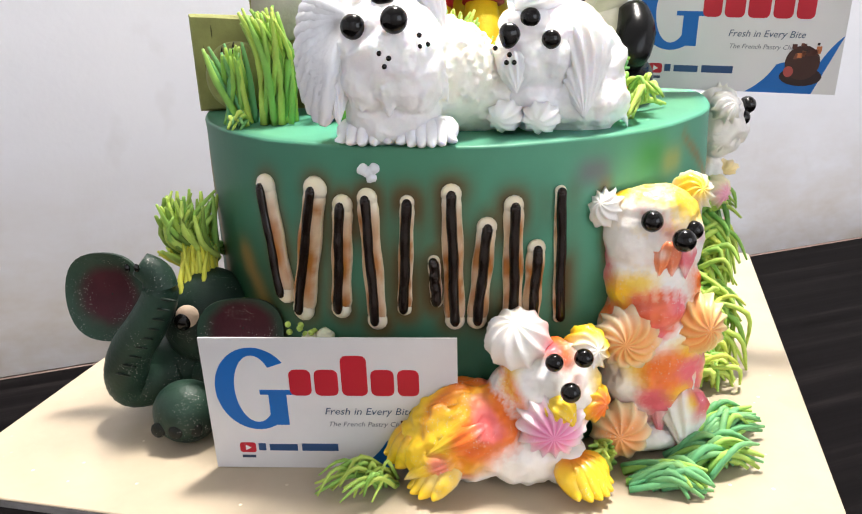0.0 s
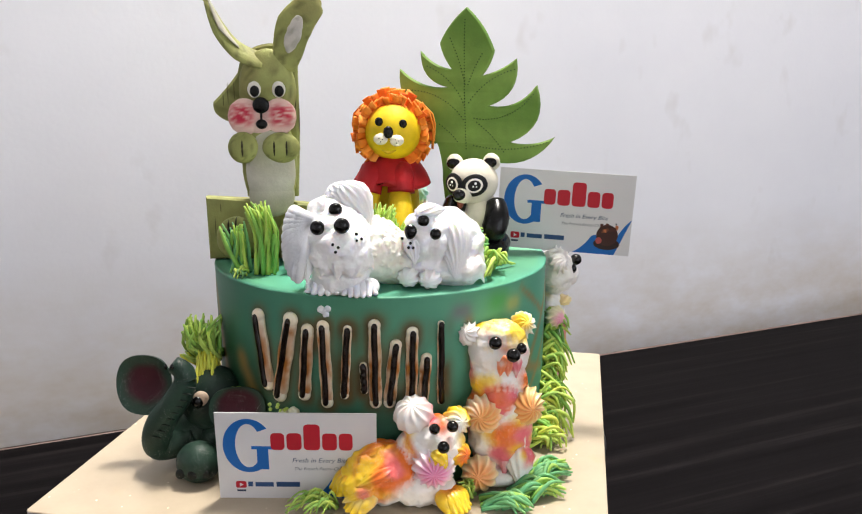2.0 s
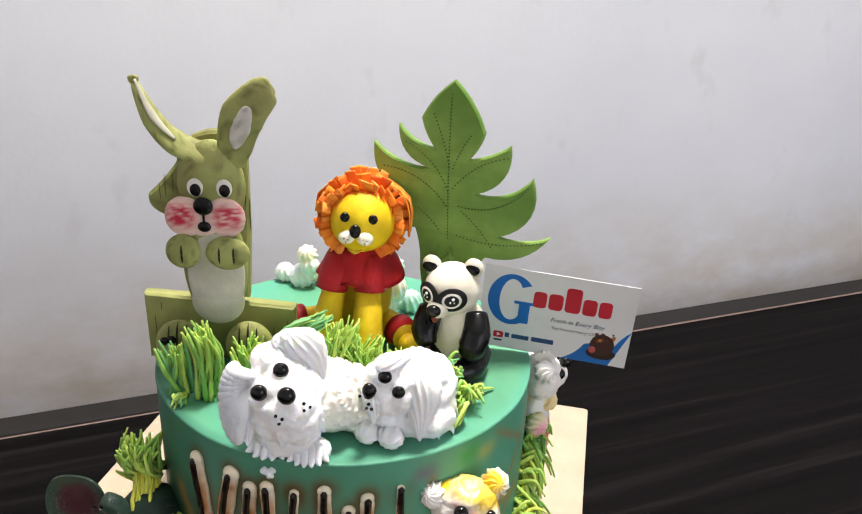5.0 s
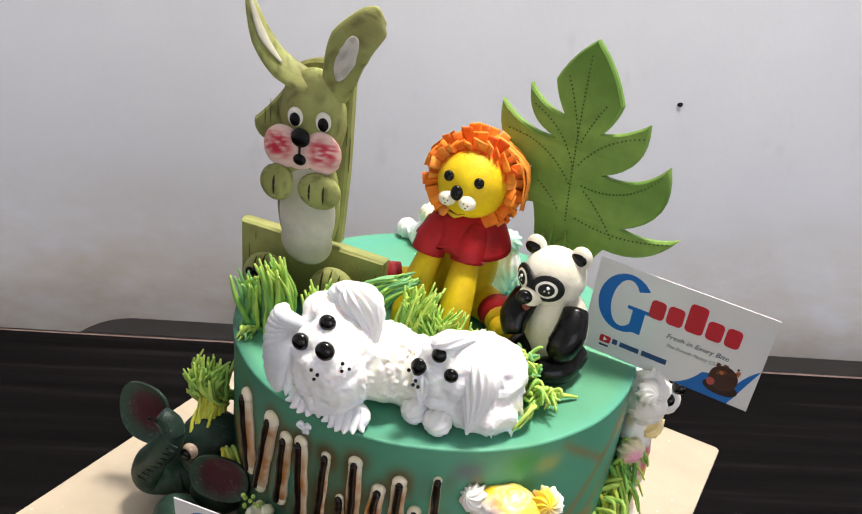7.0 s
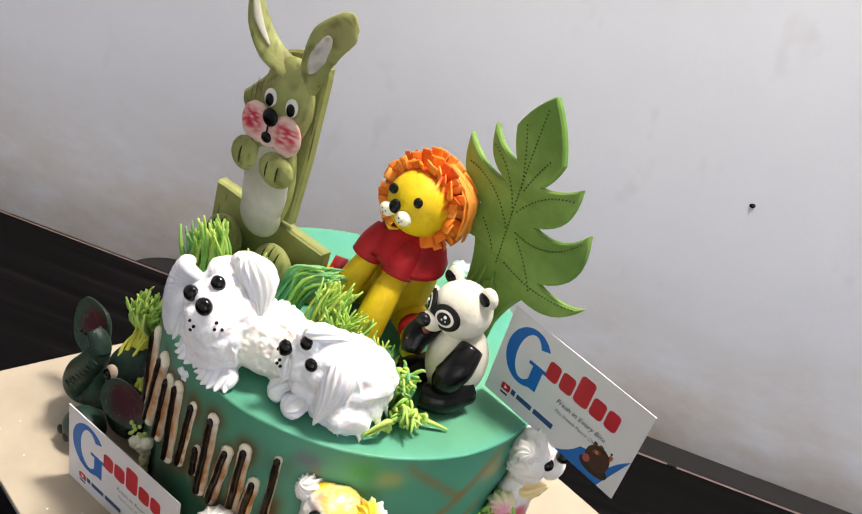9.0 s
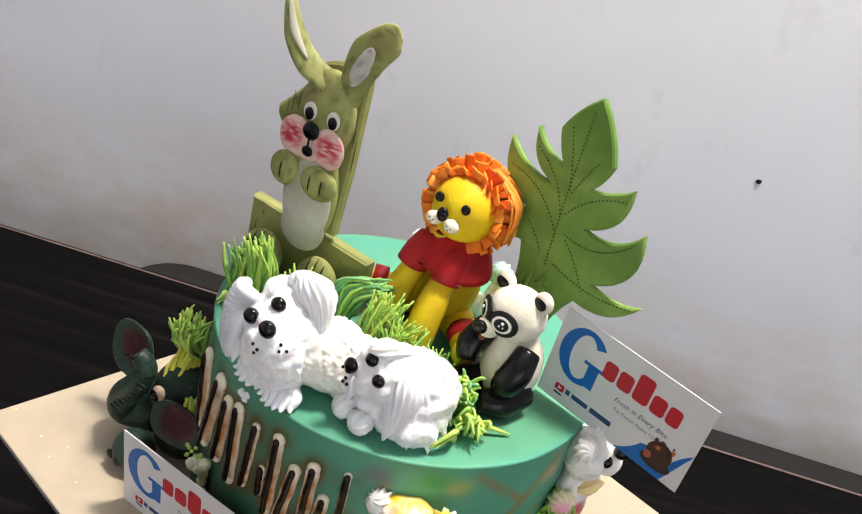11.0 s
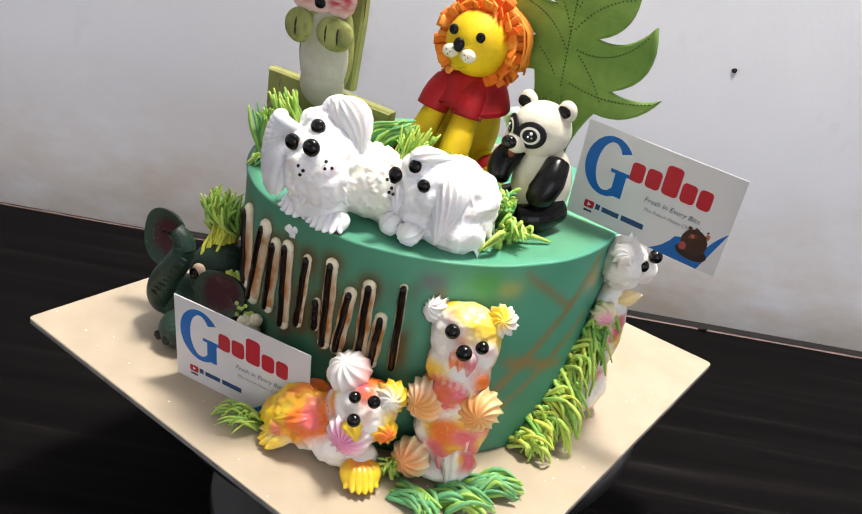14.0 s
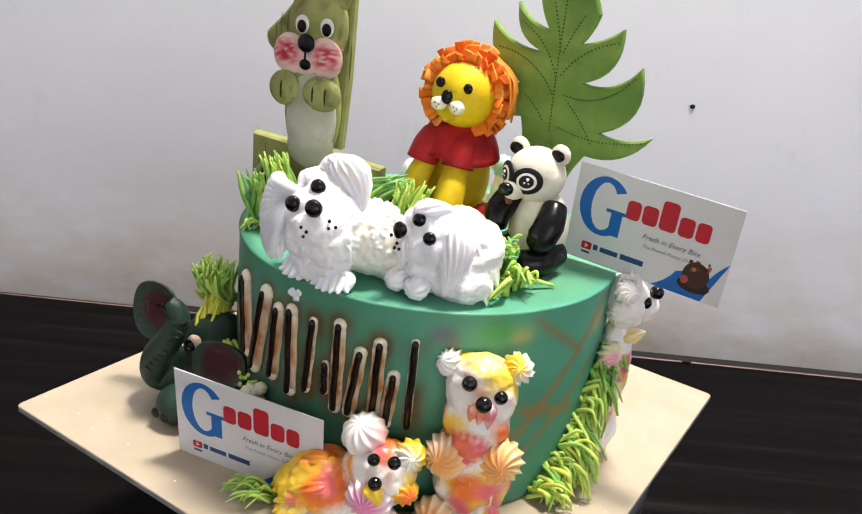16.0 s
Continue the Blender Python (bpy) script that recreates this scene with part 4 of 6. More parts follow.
    shirt = lambda p: blend(RED, lin(140, 15, 25), 0.5 + fuzz(p, 90))
    rows = []
    for i in range(9):
        s = i / 8
        row = []
        for j in range(40):
            a = 2 * math.pi * j / 40
            r = 0.0120 + 0.0125 * s ** 0.6 + 0.0009 * math.sin(5 * a + 3 * s) * s
            row.append(Vector((0.007 + r * 1.06 * math.cos(a), 0.014 - 0.004 * s + r * 0.9 * math.sin(a), 0.183 - 0.0185 * s + (0.0026 * math.sin(2 * a + 0.6) + 0.0050 * math.exp(-((a - 4.65) / 0.22) ** 2)) * s)))
        rows.append(row)
    f.piece("shirt", "red fondant shirt")
    f.grid(rows, 0, shirt)
    for top, low in (((-0.006, 0.006, 0.174), (-0.0092, -0.003, 0.1600)), ((0.0135, 0.005, 0.174), (0.0130, -0.005, 0.1600))):
        f.piece("sleeve", "short red sleeve")
        f.tube([top, (Vector(top) + Vector(low)) / 2 + Vector((0, -0.002, 0.001)), low], [0.0080, 0.0088, 0.0092], 0, shirt, seg=20, fine=4)
    arm = lambda p: blend(YELLOW, lin(205, 165, 25), 0.5 + fuzz(p, 70, 5))
    f.piece("arm")
    f.tube([(-0.006, 0.004, 0.166), (-0.010, -0.007, 0.148), (-0.0135, -0.016, 0.128), (-0.014, -0.018, 0.120)], [0.006, 0.0078, 0.0086, 0.0072], 0, arm, seg=16, fine=4)
    f.piece("arm")
    f.tube([(0.012, 0.003, 0.166), (0.0125, -0.010, 0.148), (0.0125, -0.019, 0.128), (0.0125, -0.021, 0.120)], [0.006, 0.0085, 0.0092, 0.008], 0, arm, seg=16, fine=4)
    for pts, cuff in ((((-0.004, 0.020, 0.128), (-0.024, 0.010, 0.130), (-0.036, 0.004, 0.132)), (-0.031, 0.0065, 0.133)), (((0.016, 0.018, 0.128), (0.029, 0.006, 0.129), (0.035, -0.004, 0.129)), (0.032, 0.001, 0.131))):
        f.piece("leg")
        f.tube(pts, [0.011, 0.0095, 0.0075], 0, arm, seg=16, fine=4)
        d = Vector(pts[2]) - Vector(pts[1])
        f.piece("cuff", "red trouser cuff")
        f.tube([Vector(cuff) - d * 0.25, Vector(cuff) + d * 0.35], [0.0100, 0.0092], 0, shirt, seg=18)
        f.piece("foot")
        f.ball(Vector(pts[2]) + d * 0.35 + Vector((0, 0, -0.003)), (0.0068, 0.0068, 0.0075), 0, arm, seg=18, rings=12)
    return f.thing("lion_figure", (0.007, 0.01, CAKE_H), "yellow fondant lion with ruffled orange mane and red shirt, sitting", "cake figure")


lion()


# ---- panda ----
def panda():
    f = Form([FONDANT, GEL, BLACK_FONDANT])
    ivory = lambda p: blend(lin(240, 236, 220), lin(222, 214, 192), 0.5 + fuzz(p, 60))
    ink = lin(11, 11, 12)
    f.ball((0.066, -0.013, 0.139), (0.0165, 0.0160, 0.0225), 0, ivory, seg=30, rings=20)
    hc = Vector((0.0605, -0.0150, 0.1685))
    f.piece("head", "round ivory head")
    f.ball(hc, (0.0160, 0.0152, 0.0152), 0, ivory, seg=36, rings=24)
    look_dir = Vector((-0.50, -0.86, -0.12)).normalized()
    right = look_dir.cross(Vector((0, 0, 1))).normalized()
    up = right.cross(look_dir)

    def on_head(a, b, out=0.0):
        d = (look_dir + right * a + up * b).normalized()
        return hc + Vector((d.x * 0.0160, d.y * 0.0152, d.z * 0.0152)) * (1 + out), d
    for s in (-1, 1):
        f.piece("eye", "black and white painted ring eye")
        for r, col, out, k in ((0.0078, ink, 0.0, 0.0018), (0.0060, lin(238, 232, 222), 0.03, 0.0017), (0.0044, ink, 0.07, 0.0014)):
            p, d = on_head(s * 0.50, 0.10, out)
            f.ball(p, (r * 0.92, r * 1.12, k), 0, col, axis=d, seg=22, rings=10)
        for da, db, r in ((-0.06, 0.10, 0.0009), (0.05, -0.03, 0.0006), (-0.1, -0.04, 0.0005)):
            p, d = on_head(s * 0.50 + da, 0.10 + db, 0.155)
            f.ball(p, r, 0, (0.9, 0.9, 0.9), seg=8, rings=6)
        f.piece("ear", "round ear with black inside")
        p = Vector((0.0485, -0.010, 0.1805)) if s < 0 else Vector((0.0720, -0.0155, 0.1815))
        f.ball(p, (0.0058, 0.0058, 0.0042), 0, ivory, axis=look_dir, seg=20, rings=12)
        f.ball(p + look_dir * 0.0026, (0.0036, 0.0048, 0.0024), 2, ink, axis=look_dir, seg=18, rings=10)
    f.piece("muzzle")
    p, d = on_head(0.02, -0.32, 0.08)
    f.ball(p, (0.0064, 0.0058, 0.0054), 0, ivory, seg=24, rings=16)
    f.piece("nose", "black nose")
    p, d = on_head(0.0, -0.16, 0.42)
    f.ball(p, (0.0042, 0.0034, 0.0036), 1, BLACK, seg=18, rings=12)
    f.piece("mouth", "small brown open mouth")
    p, d = on_head(0.06, -0.55, 0.34)
    f.ball(p, (0.0022, 0.0020, 0.0034), 0, lin(120, 60, 45), seg=14, rings=10)
    satin = lambda q: blend(ink, lin(17, 17, 18), 0.5 + fuzz(q, 40))
    f.piece("arm", "black arm")
    f.tube([(0.049, -0.016, 0.155), (0.0455, -0.0255, 0.147), (0.0475, -0.031, 0.140)], [0.0075, 0.0078, 0.005], 2, satin, seg=16, fine=4)
    f.piece("arm", "black arm")
    f.tube([(0.0745, -0.021, 0.155), (0.0745, -0.029, 0.147), (0.0715, -0.0325, 0.139), (0.068, -0.033, 0.135)], [0.0065, 0.0082, 0.0080, 0.0050], 2, satin, seg=18, fine=4)
    f.piece("leg", "black leg")
    f.tube([(0.077, -0.016, 0.128), (0.0725, -0.031, 0.126), (0.063, -0.037, 0.1255)], [0.0085, 0.0082, 0.0068], 2, satin, seg=18, fine=4)
    f.piece("leg", "black leg")
    f.tube([(0.056, -0.010, 0.127), (0.049, -0.024, 0.126), (0.047, -0.034, 0.1255)], [0.0085, 0.0082, 0.0068], 2, satin, seg=18, fine=4)
    return f.thing("panda_figure", (0.066, -0.016, CAKE_H), "black and white fondant panda with round painted eyes, sitting", "cake figure")


panda()


# ---- leaf topper ----
def leaf():
    f = Form([FONDANT])
    right_side = arc((0.000, 0.280), (0.019, 0.252), -0.13) + arc((0.019, 0.252), (0.011, 0.236), -0.12) + arc((0.011, 0.236), (0.034, 0.247), 0.12) + arc((0.034, 0.247), (0.016, 0.216), -0.42) \
        + arc((0.016, 0.216), (0.048, 0.230), 0.30) + arc((0.048, 0.230), (0.031, 0.192), -0.48) + arc((0.031, 0.192), (0.061, 0.1965), 0.18) + arc((0.061, 0.1965), (0.024, 0.178), -0.30) + arc((0.024, 0.178), (0.011, 0.150), 0.1)
    left_side = arc((0.008, 0.1182), (-0.010, 0.1182), 0.0, 2) + arc((-0.010, 0.1182), (-0.016, 0.165), 0.0) + arc((-0.016, 0.165), (-0.020, 0.190), 0.1) + arc((-0.020, 0.190), (-0.052, 0.196), -0.2) \
        + arc((-0.052, 0.196), (-0.024, 0.209), 0.2) + arc((-0.024, 0.209), (-0.047, 0.240), -0.46) + arc((-0.047, 0.240), (-0.013, 0.228), 0.22) + arc((-0.013, 0.228), (-0.032, 0.252), -0.42) + arc((-0.032, 0.252), (-0.010, 0.240), 0.20) \
        + arc((-0.010, 0.240), (-0.0185, 0.257), -0.12) + arc((-0.0185, 0.257), (0.0, 0.280), -0.13)
    o, u, n = (0.057, 0.0145, 0.0), Vector((0.943, -0.332, 0)), Vector((-0.332, -0.943, 0))
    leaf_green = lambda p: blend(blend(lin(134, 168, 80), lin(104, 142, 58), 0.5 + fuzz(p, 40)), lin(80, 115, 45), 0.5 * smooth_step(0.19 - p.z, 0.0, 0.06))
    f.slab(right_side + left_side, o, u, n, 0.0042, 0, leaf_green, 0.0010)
    at = lambda q, d=0.0003: Vector(o) + u * q[0] + Vector((0, 0, q[1])) + n * d
    pits = lin(62, 92, 38)
    veins = [((-0.001, 0.272), (0.001, 0.185), 0.02, 44), ((-0.011, 0.260), (0.0, 0.228), -0.06, 16), ((0.011, 0.250), (0.001, 0.228), 0.06, 12),
             ((-0.027, 0.242), (0.000, 0.214), -0.22, 18), ((-0.040, 0.226), (0.000, 0.205), -0.25, 22), ((0.033, 0.240), (0.001, 0.216), 0.20, 18),
             ((0.046, 0.224), (0.004, 0.208), -0.30, 24), ((0.056, 0.193), (0.004, 0.190), -0.15, 24), ((0.008, 0.205), (0.028, 0.184), -0.1, 14), ((-0.018, 0.203), (-0.004, 0.190), -0.1, 9)]
    for a, b, bulge, count in veins:
        for q in arc(a, b, bulge, count):
            f.ball(at(q), (0.00050, 0.00050, 0.0004), 0, pits, axis=n, seg=6, rings=4)
    ob = empty_thing("leaf_topper", (0.057, 0.0145, CAKE_H), "green lobed fondant leaf with pricked veins, standing upright", "cake topper")
    f.part("blade", ob, "flat lobed blade with pricked vein dots")
    f = Form([FONDANT])
    for k in range(6):
        x = -0.010 + 0.0035 * k
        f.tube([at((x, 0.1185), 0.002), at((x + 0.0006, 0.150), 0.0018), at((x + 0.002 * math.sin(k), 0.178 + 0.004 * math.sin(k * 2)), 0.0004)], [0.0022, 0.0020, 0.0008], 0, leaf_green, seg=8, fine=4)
    f.fuse(0.0008, 0, 0.0)
    f.part("stalk", ob)
    return ob


leaf()


# ---- cream shells behind the figures ----
def shell_cluster(name, at, cols, label, tall=0.028):
    f = Form([CREAM])
    for k, (dx, dy, r) in enumerate(((0, 0, 0.010), (0.016, 0.004, 0.009), (-0.013, 0.006, 0.008))):
        f.swirl(Vector(at) + Vector((dx, dy, 0.004)), (0.1 * k, -0.2, 1), r, 0, cols[k % len(cols)], lift=1.2)
    f.shell(Vector(at) + Vector((0.006, -0.003, 0.010)), Vector(at) + Vector((0.006, 0.0, tall)), 0.009, 0, cols[0], ribs=9)
    f.swirl(Vector(at) + Vector((0.004, -0.001, tall - 0.006)), (0.1, -0.7, 0.8), 0.0085, 0, cols[-1], lift=1.0)
    f.fuse(0.0008, 0, 0.0002)
    return f.thing(name, at, label, "cake decoration")


shell_cluster("cream_rosette", (-0.038, 0.088, CAKE_H), (WHITE, lin(252, 246, 225)), "cluster of white piped cream shells on the cake")
shell_cluster("cream_rosette", (0.022, 0.050, CAKE_H), (WHITE, lin(190, 225, 215)), "white and pale teal piped cream shells behind the lion", 0.039)


def crumb():
    f = Form([CREAM])
    p = on_cake(-106.2, 0.109, 0.0)
    for d in ((0, 0, 0), (0.0022, 0, 0.0012), (-0.002, 0, 0.001), (0.001, 0, -0.0018)):
        f.ball(p + Vector(d), (0.0021, 0.0016, 0.0020), 0, WHITE, seg=12, rings=8, rough=0.0006, freq=600)
    return f.thing("cream_blob", p, "small stray blob of white cream on the side", "cake decoration")


crumb()


def smear():
    f = Form([CREAM])
    p = Vector((0.097, -0.1555, 0.0002))
    for dx, dy, r in ((-0.004, 0.001, 0.0022), (0.0, 0.0, 0.003), (0.0045, -0.0008, 0.0018)):
        f.ball(p + Vector((dx, dy, 0)), (r * 1.3, r, 0.0007), 0, lin(84, 150, 100), seg=16, rings=8, rough=0.0006, freq=500)
    return f.thing("cream_smear", p, "thin dab of green cream on the board", "cake decoration")


smear()


# ---- piped grass ----
LIME, MID, TEAL, STRAW = lin(190, 216, 104), lin(132, 190, 92), lin(96, 172, 122), lin(232, 216, 70)


def grass(spec, base, label, name="piped_grass", seed=1):
    """spec rows: root, tip, spread of roots, spread of tips, blades, bow, colours, radius"""
    f = Form([GRASS])
    rng = random.Random(seed)
    jit = lambda s: Vector((rng.uniform(-1, 1), rng.uniform(-1, 1), rng.uniform(-0.5, 0.5))) * s
    for root, tip, s0, s1, count, bow, cols, rad in spec:
        for k in range(int(count * 1.7)):
            a, b = Vector(root) + jit(s0), Vector(tip) + jit(s1)
            if root[2] >= CAKE_H - 0.001 and math.hypot(a.x, a.y) < CAKE_R:
                a.z = CAKE_H + 0.0004
            elif root[2] < 0.004:
                a.z = 0.0012
            mid = (a + b) / 2 + Vector(bow) * rng.uniform(0.5, 1.3) + jit(s1 * 0.3)
            b.z = max(b.z, 0.0015)
            mid.z = max(mid.z, 0.002)
            c0 = rng.choice(cols)
            r = rad * rng.uniform(0.62, 0.85)
            c1 = blend(c0, LIME, rng.uniform(0.1, 0.35) if c0 == TEAL else rng.uniform(0.2, 0.8))
            lo, span = a.copy(), max((b - a).length, 1e-4)
            f.tube([a, mid, b], [r, r * rng.uniform(0.85, 1.1), r * 0.42], 0, lambda p, lo=lo, span=span, c0=c0, c1=c1: blend(c0, c1, (p - lo).length / span), seg=6, fine=4)
    return f.thing(name, base, label, "cake decoration", "piped grass on the cake", "stuff")


H = CAKE_H
grass([((-0.086, -0.050, H), (-0.090, -0.052, H + 0.028), 0.006, 0.007, 18, (0, 0, 0.002), (MID, LIME, TEAL), 0.0017),
       ((-0.070, -0.054, H), (-0.074, -0.056, H + 0.042), 0.006, 0.007, 20, (0.003, 0, 0.004), (MID, LIME, MID), 0.0018),
       ((-0.086, -0.056, H), (-0.084, -0.066, H + 0.002), 0.004, 0.004, 8, (0, 0, 0.003), (LIME, TEAL), 0.0015)], (-0.078, -0.05, H), "tall clump of piped green cream grass by the rabbit", seed=3)
grass([((-0.050, -0.046, H), (-0.050, -0.048, H + 0.028), 0.007, 0.009, 16, (0, 0, 0.003), (MID, LIME), 0.0017),
       ((-0.032, -0.036, H), (-0.012, -0.026, H + 0.034), 0.007, 0.006, 26, (-0.006, 0, 0.009), (TEAL, TEAL, MID), 0.0017),
       ((-0.004, -0.038, H), (0.000, -0.036, H + 0.036), 0.009, 0.010, 26, (0, 0, 0.003), (MID, LIME), 0.0016)], (-0.03, -0.04, H), "row of piped green cream grass behind the dog", seed=5)
grass([((0.012, -0.038, H), (0.012, -0.040, H + 0.026), 0.010, 0.011, 36, (0, 0, 0.001), (LIME, MID), 0.0013),
       ((0.034, -0.036, H), (0.034, -0.038, H + 0.017), 0.010, 0.010, 28, (0, 0, 0.002), (LIME, MID), 0.0013)], (0.02, -0.03, H), "short piped green grass before the lion", seed=7)
grass([((0.052, -0.046, H), (0.058, -0.052, H + 0.022), 0.007, 0.010, 26, (0.002, 0, 0.007), (MID, TEAL, LIME), 0.0017),
       ((0.064, -0.054, H), (0.070, -0.060, H + 0.008), 0.006, 0.008, 18, (0.002, -0.002, 0.008), (LIME, MID), 0.0016),
       ((0.066, -0.052, H), (0.084, -0.042, H + 0.002), 0.001, 0.0015, 2, (-0.002, -0.003, 0.004), (LIME,), 0.0017),
       ((0.064, -0.066, H), (0.062, -0.082, H + 0.004), 0.002, 0.002, 4, (0.004, 0, 0.008), (LIME,), 0.0017)], (0.055, -0.048, H), "tangled green piped grass beside the panda", seed=9)
# left side: yellow stems with a green head
grass([((-0.097, -0.063, 0.030), (-0.108, -0.056, 0.070), 0.006, 0.006, 30, (-0.004, -0.006, 0.002), (STRAW, lin(238, 220, 50), STRAW), 0.0019),
       ((-0.108, -0.050, 0.064), (-0.111, -0.056, 0.086), 0.007, 0.011, 44, (-0.003, -0.004, 0.0), (MID, LIME, lin(90, 130, 50)), 0.0019),
       ((-0.108, -0.050, 0.055), (-0.124, -0.054, 0.066), 0.004, 0.004, 7, (-0.004, 0, 0.003), (LIME, STRAW), 0.0015),
       ((-0.098, -0.060, 0.042), (-0.082, -0.078, 0.044), 0.004, 0.005, 9, (0.002, -0.004, 0.005), (LIME, STRAW), 0.0016)], (-0.105, -0.05, 0.03), "yellow stemmed bush of piped grass on the cake's side", seed=11)
# right side: sheaf from the small bear down to the board
SHEAF = []
loose = random.Random(21)
for k in range(15):
    q = k / 14
    z = 0.070 * (1 - q) ** 1.1 + 0.004
    cols = (lin(70, 145, 75), MID) if k < 2 else (LIME, MID, LIME, blend(LIME, STRAW, 0.4))
    sway = loose.uniform(-3.5, 3.5)
    SHEAF.append((on_cake(-2 - 29 * q, z, 0.001), on_cake(-4 - 24 * q + sway, max(z - loose.uniform(0.020, 0.036), 0.002), loose.uniform(0.004, 0.010) + 0.006 * q), 0.0045, 0.0085, 5, (0.0040, -0.003, 0.006), cols, 0.0018))
    SHEAF.append((on_cake(-2 - 29 * q, z, 0.001), on_cake(-1 - 26 * q + sway, max(z - loose.uniform(-0.004, 0.014), 0.002), loose.uniform(0.008, 0.017)), 0.0040, 0.0085, 3, (0.002, -0.002, 0.007), cols, 0.0015))
grass(SHEAF, on_cake(-18, 0.0, 0.01), "long sheaf of piped grass down the cake's side", seed=13)
grass([((0.088, -0.106, 0), (0.108, -0.096, 0.006), 0.008, 0.007, 26, (0, 0, 0.006), (TEAL, TEAL, MID), 0.0018),
       ((0.080, -0.122, 0), (0.100, -0.118, 0.004), 0.008, 0.007, 28, (0, 0, 0.006), (TEAL, MID, TEAL), 0.0018),
       ((0.064, -0.128, 0), (0.080, -0.136, 0.003), 0.008, 0.006, 26, (0, 0, 0.005), (TEAL, TEAL, MID), 0.0018),
       ((0.050, -0.118, 0), (0.048, -0.126, 0.010), 0.006, 0.005, 18, (0, 0, 0.003), (MID, LIME), 0.0015)], (0.08, -0.115, 0.0), "teal green piped grass round the bear's feet", seed=15)
grass([((-0.030, -0.128, 0), (-0.050, -0.131, 0.003), 0.005, 0.006, 8, (0, -0.002, 0.009), (LIME, MID), 0.0011),
       ((-0.028, -0.128, 0), (-0.036, -0.140, 0.005), 0.005, 0.007, 9, (0, -0.004, 0.009), (LIME, MID), 0.0011)], (-0.035, -0.13, 0.0), "few loose piped grass blades by the card", seed=17)


def flower():
    f = Form([CREAM, GRASS])
    rng = random.Random(8)
    p = on_cake(-119, 0.045, 0.004)
    for k in range(7):
        d = Vector((rng.uniform(-1, 1), rng.uniform(-0.6, 0.2), rng.uniform(-1, 1))) * 0.005
        f.ball(p + d, 0.0036, 0, lin(240, 236, 205), seg=14, rings=10, rough=0.001, freq=500, seed=k)
    for k in range(14):
        d = Vector((rng.uniform(-1.4, 0.2), rng.uniform(-0.5, 0.3), rng.uniform(-1, 1))) * 0.007
        f.ball(p + d, 0.0012, 1, LIME, seg=8, rings=6)
    for k in range(5):
        f.ball(p + Vector((0.004, -0.001, -0.006 - 0.006 * k)), (0.003, 0.003, 0.0036), 0, lin(215, 215, 170), seg=12, rings=8, rough=0.0008, freq=500)
    return f.thing("cream_flower", p, "small ivory cream blossom with green pearls on the side", "cake decoration")


flower()


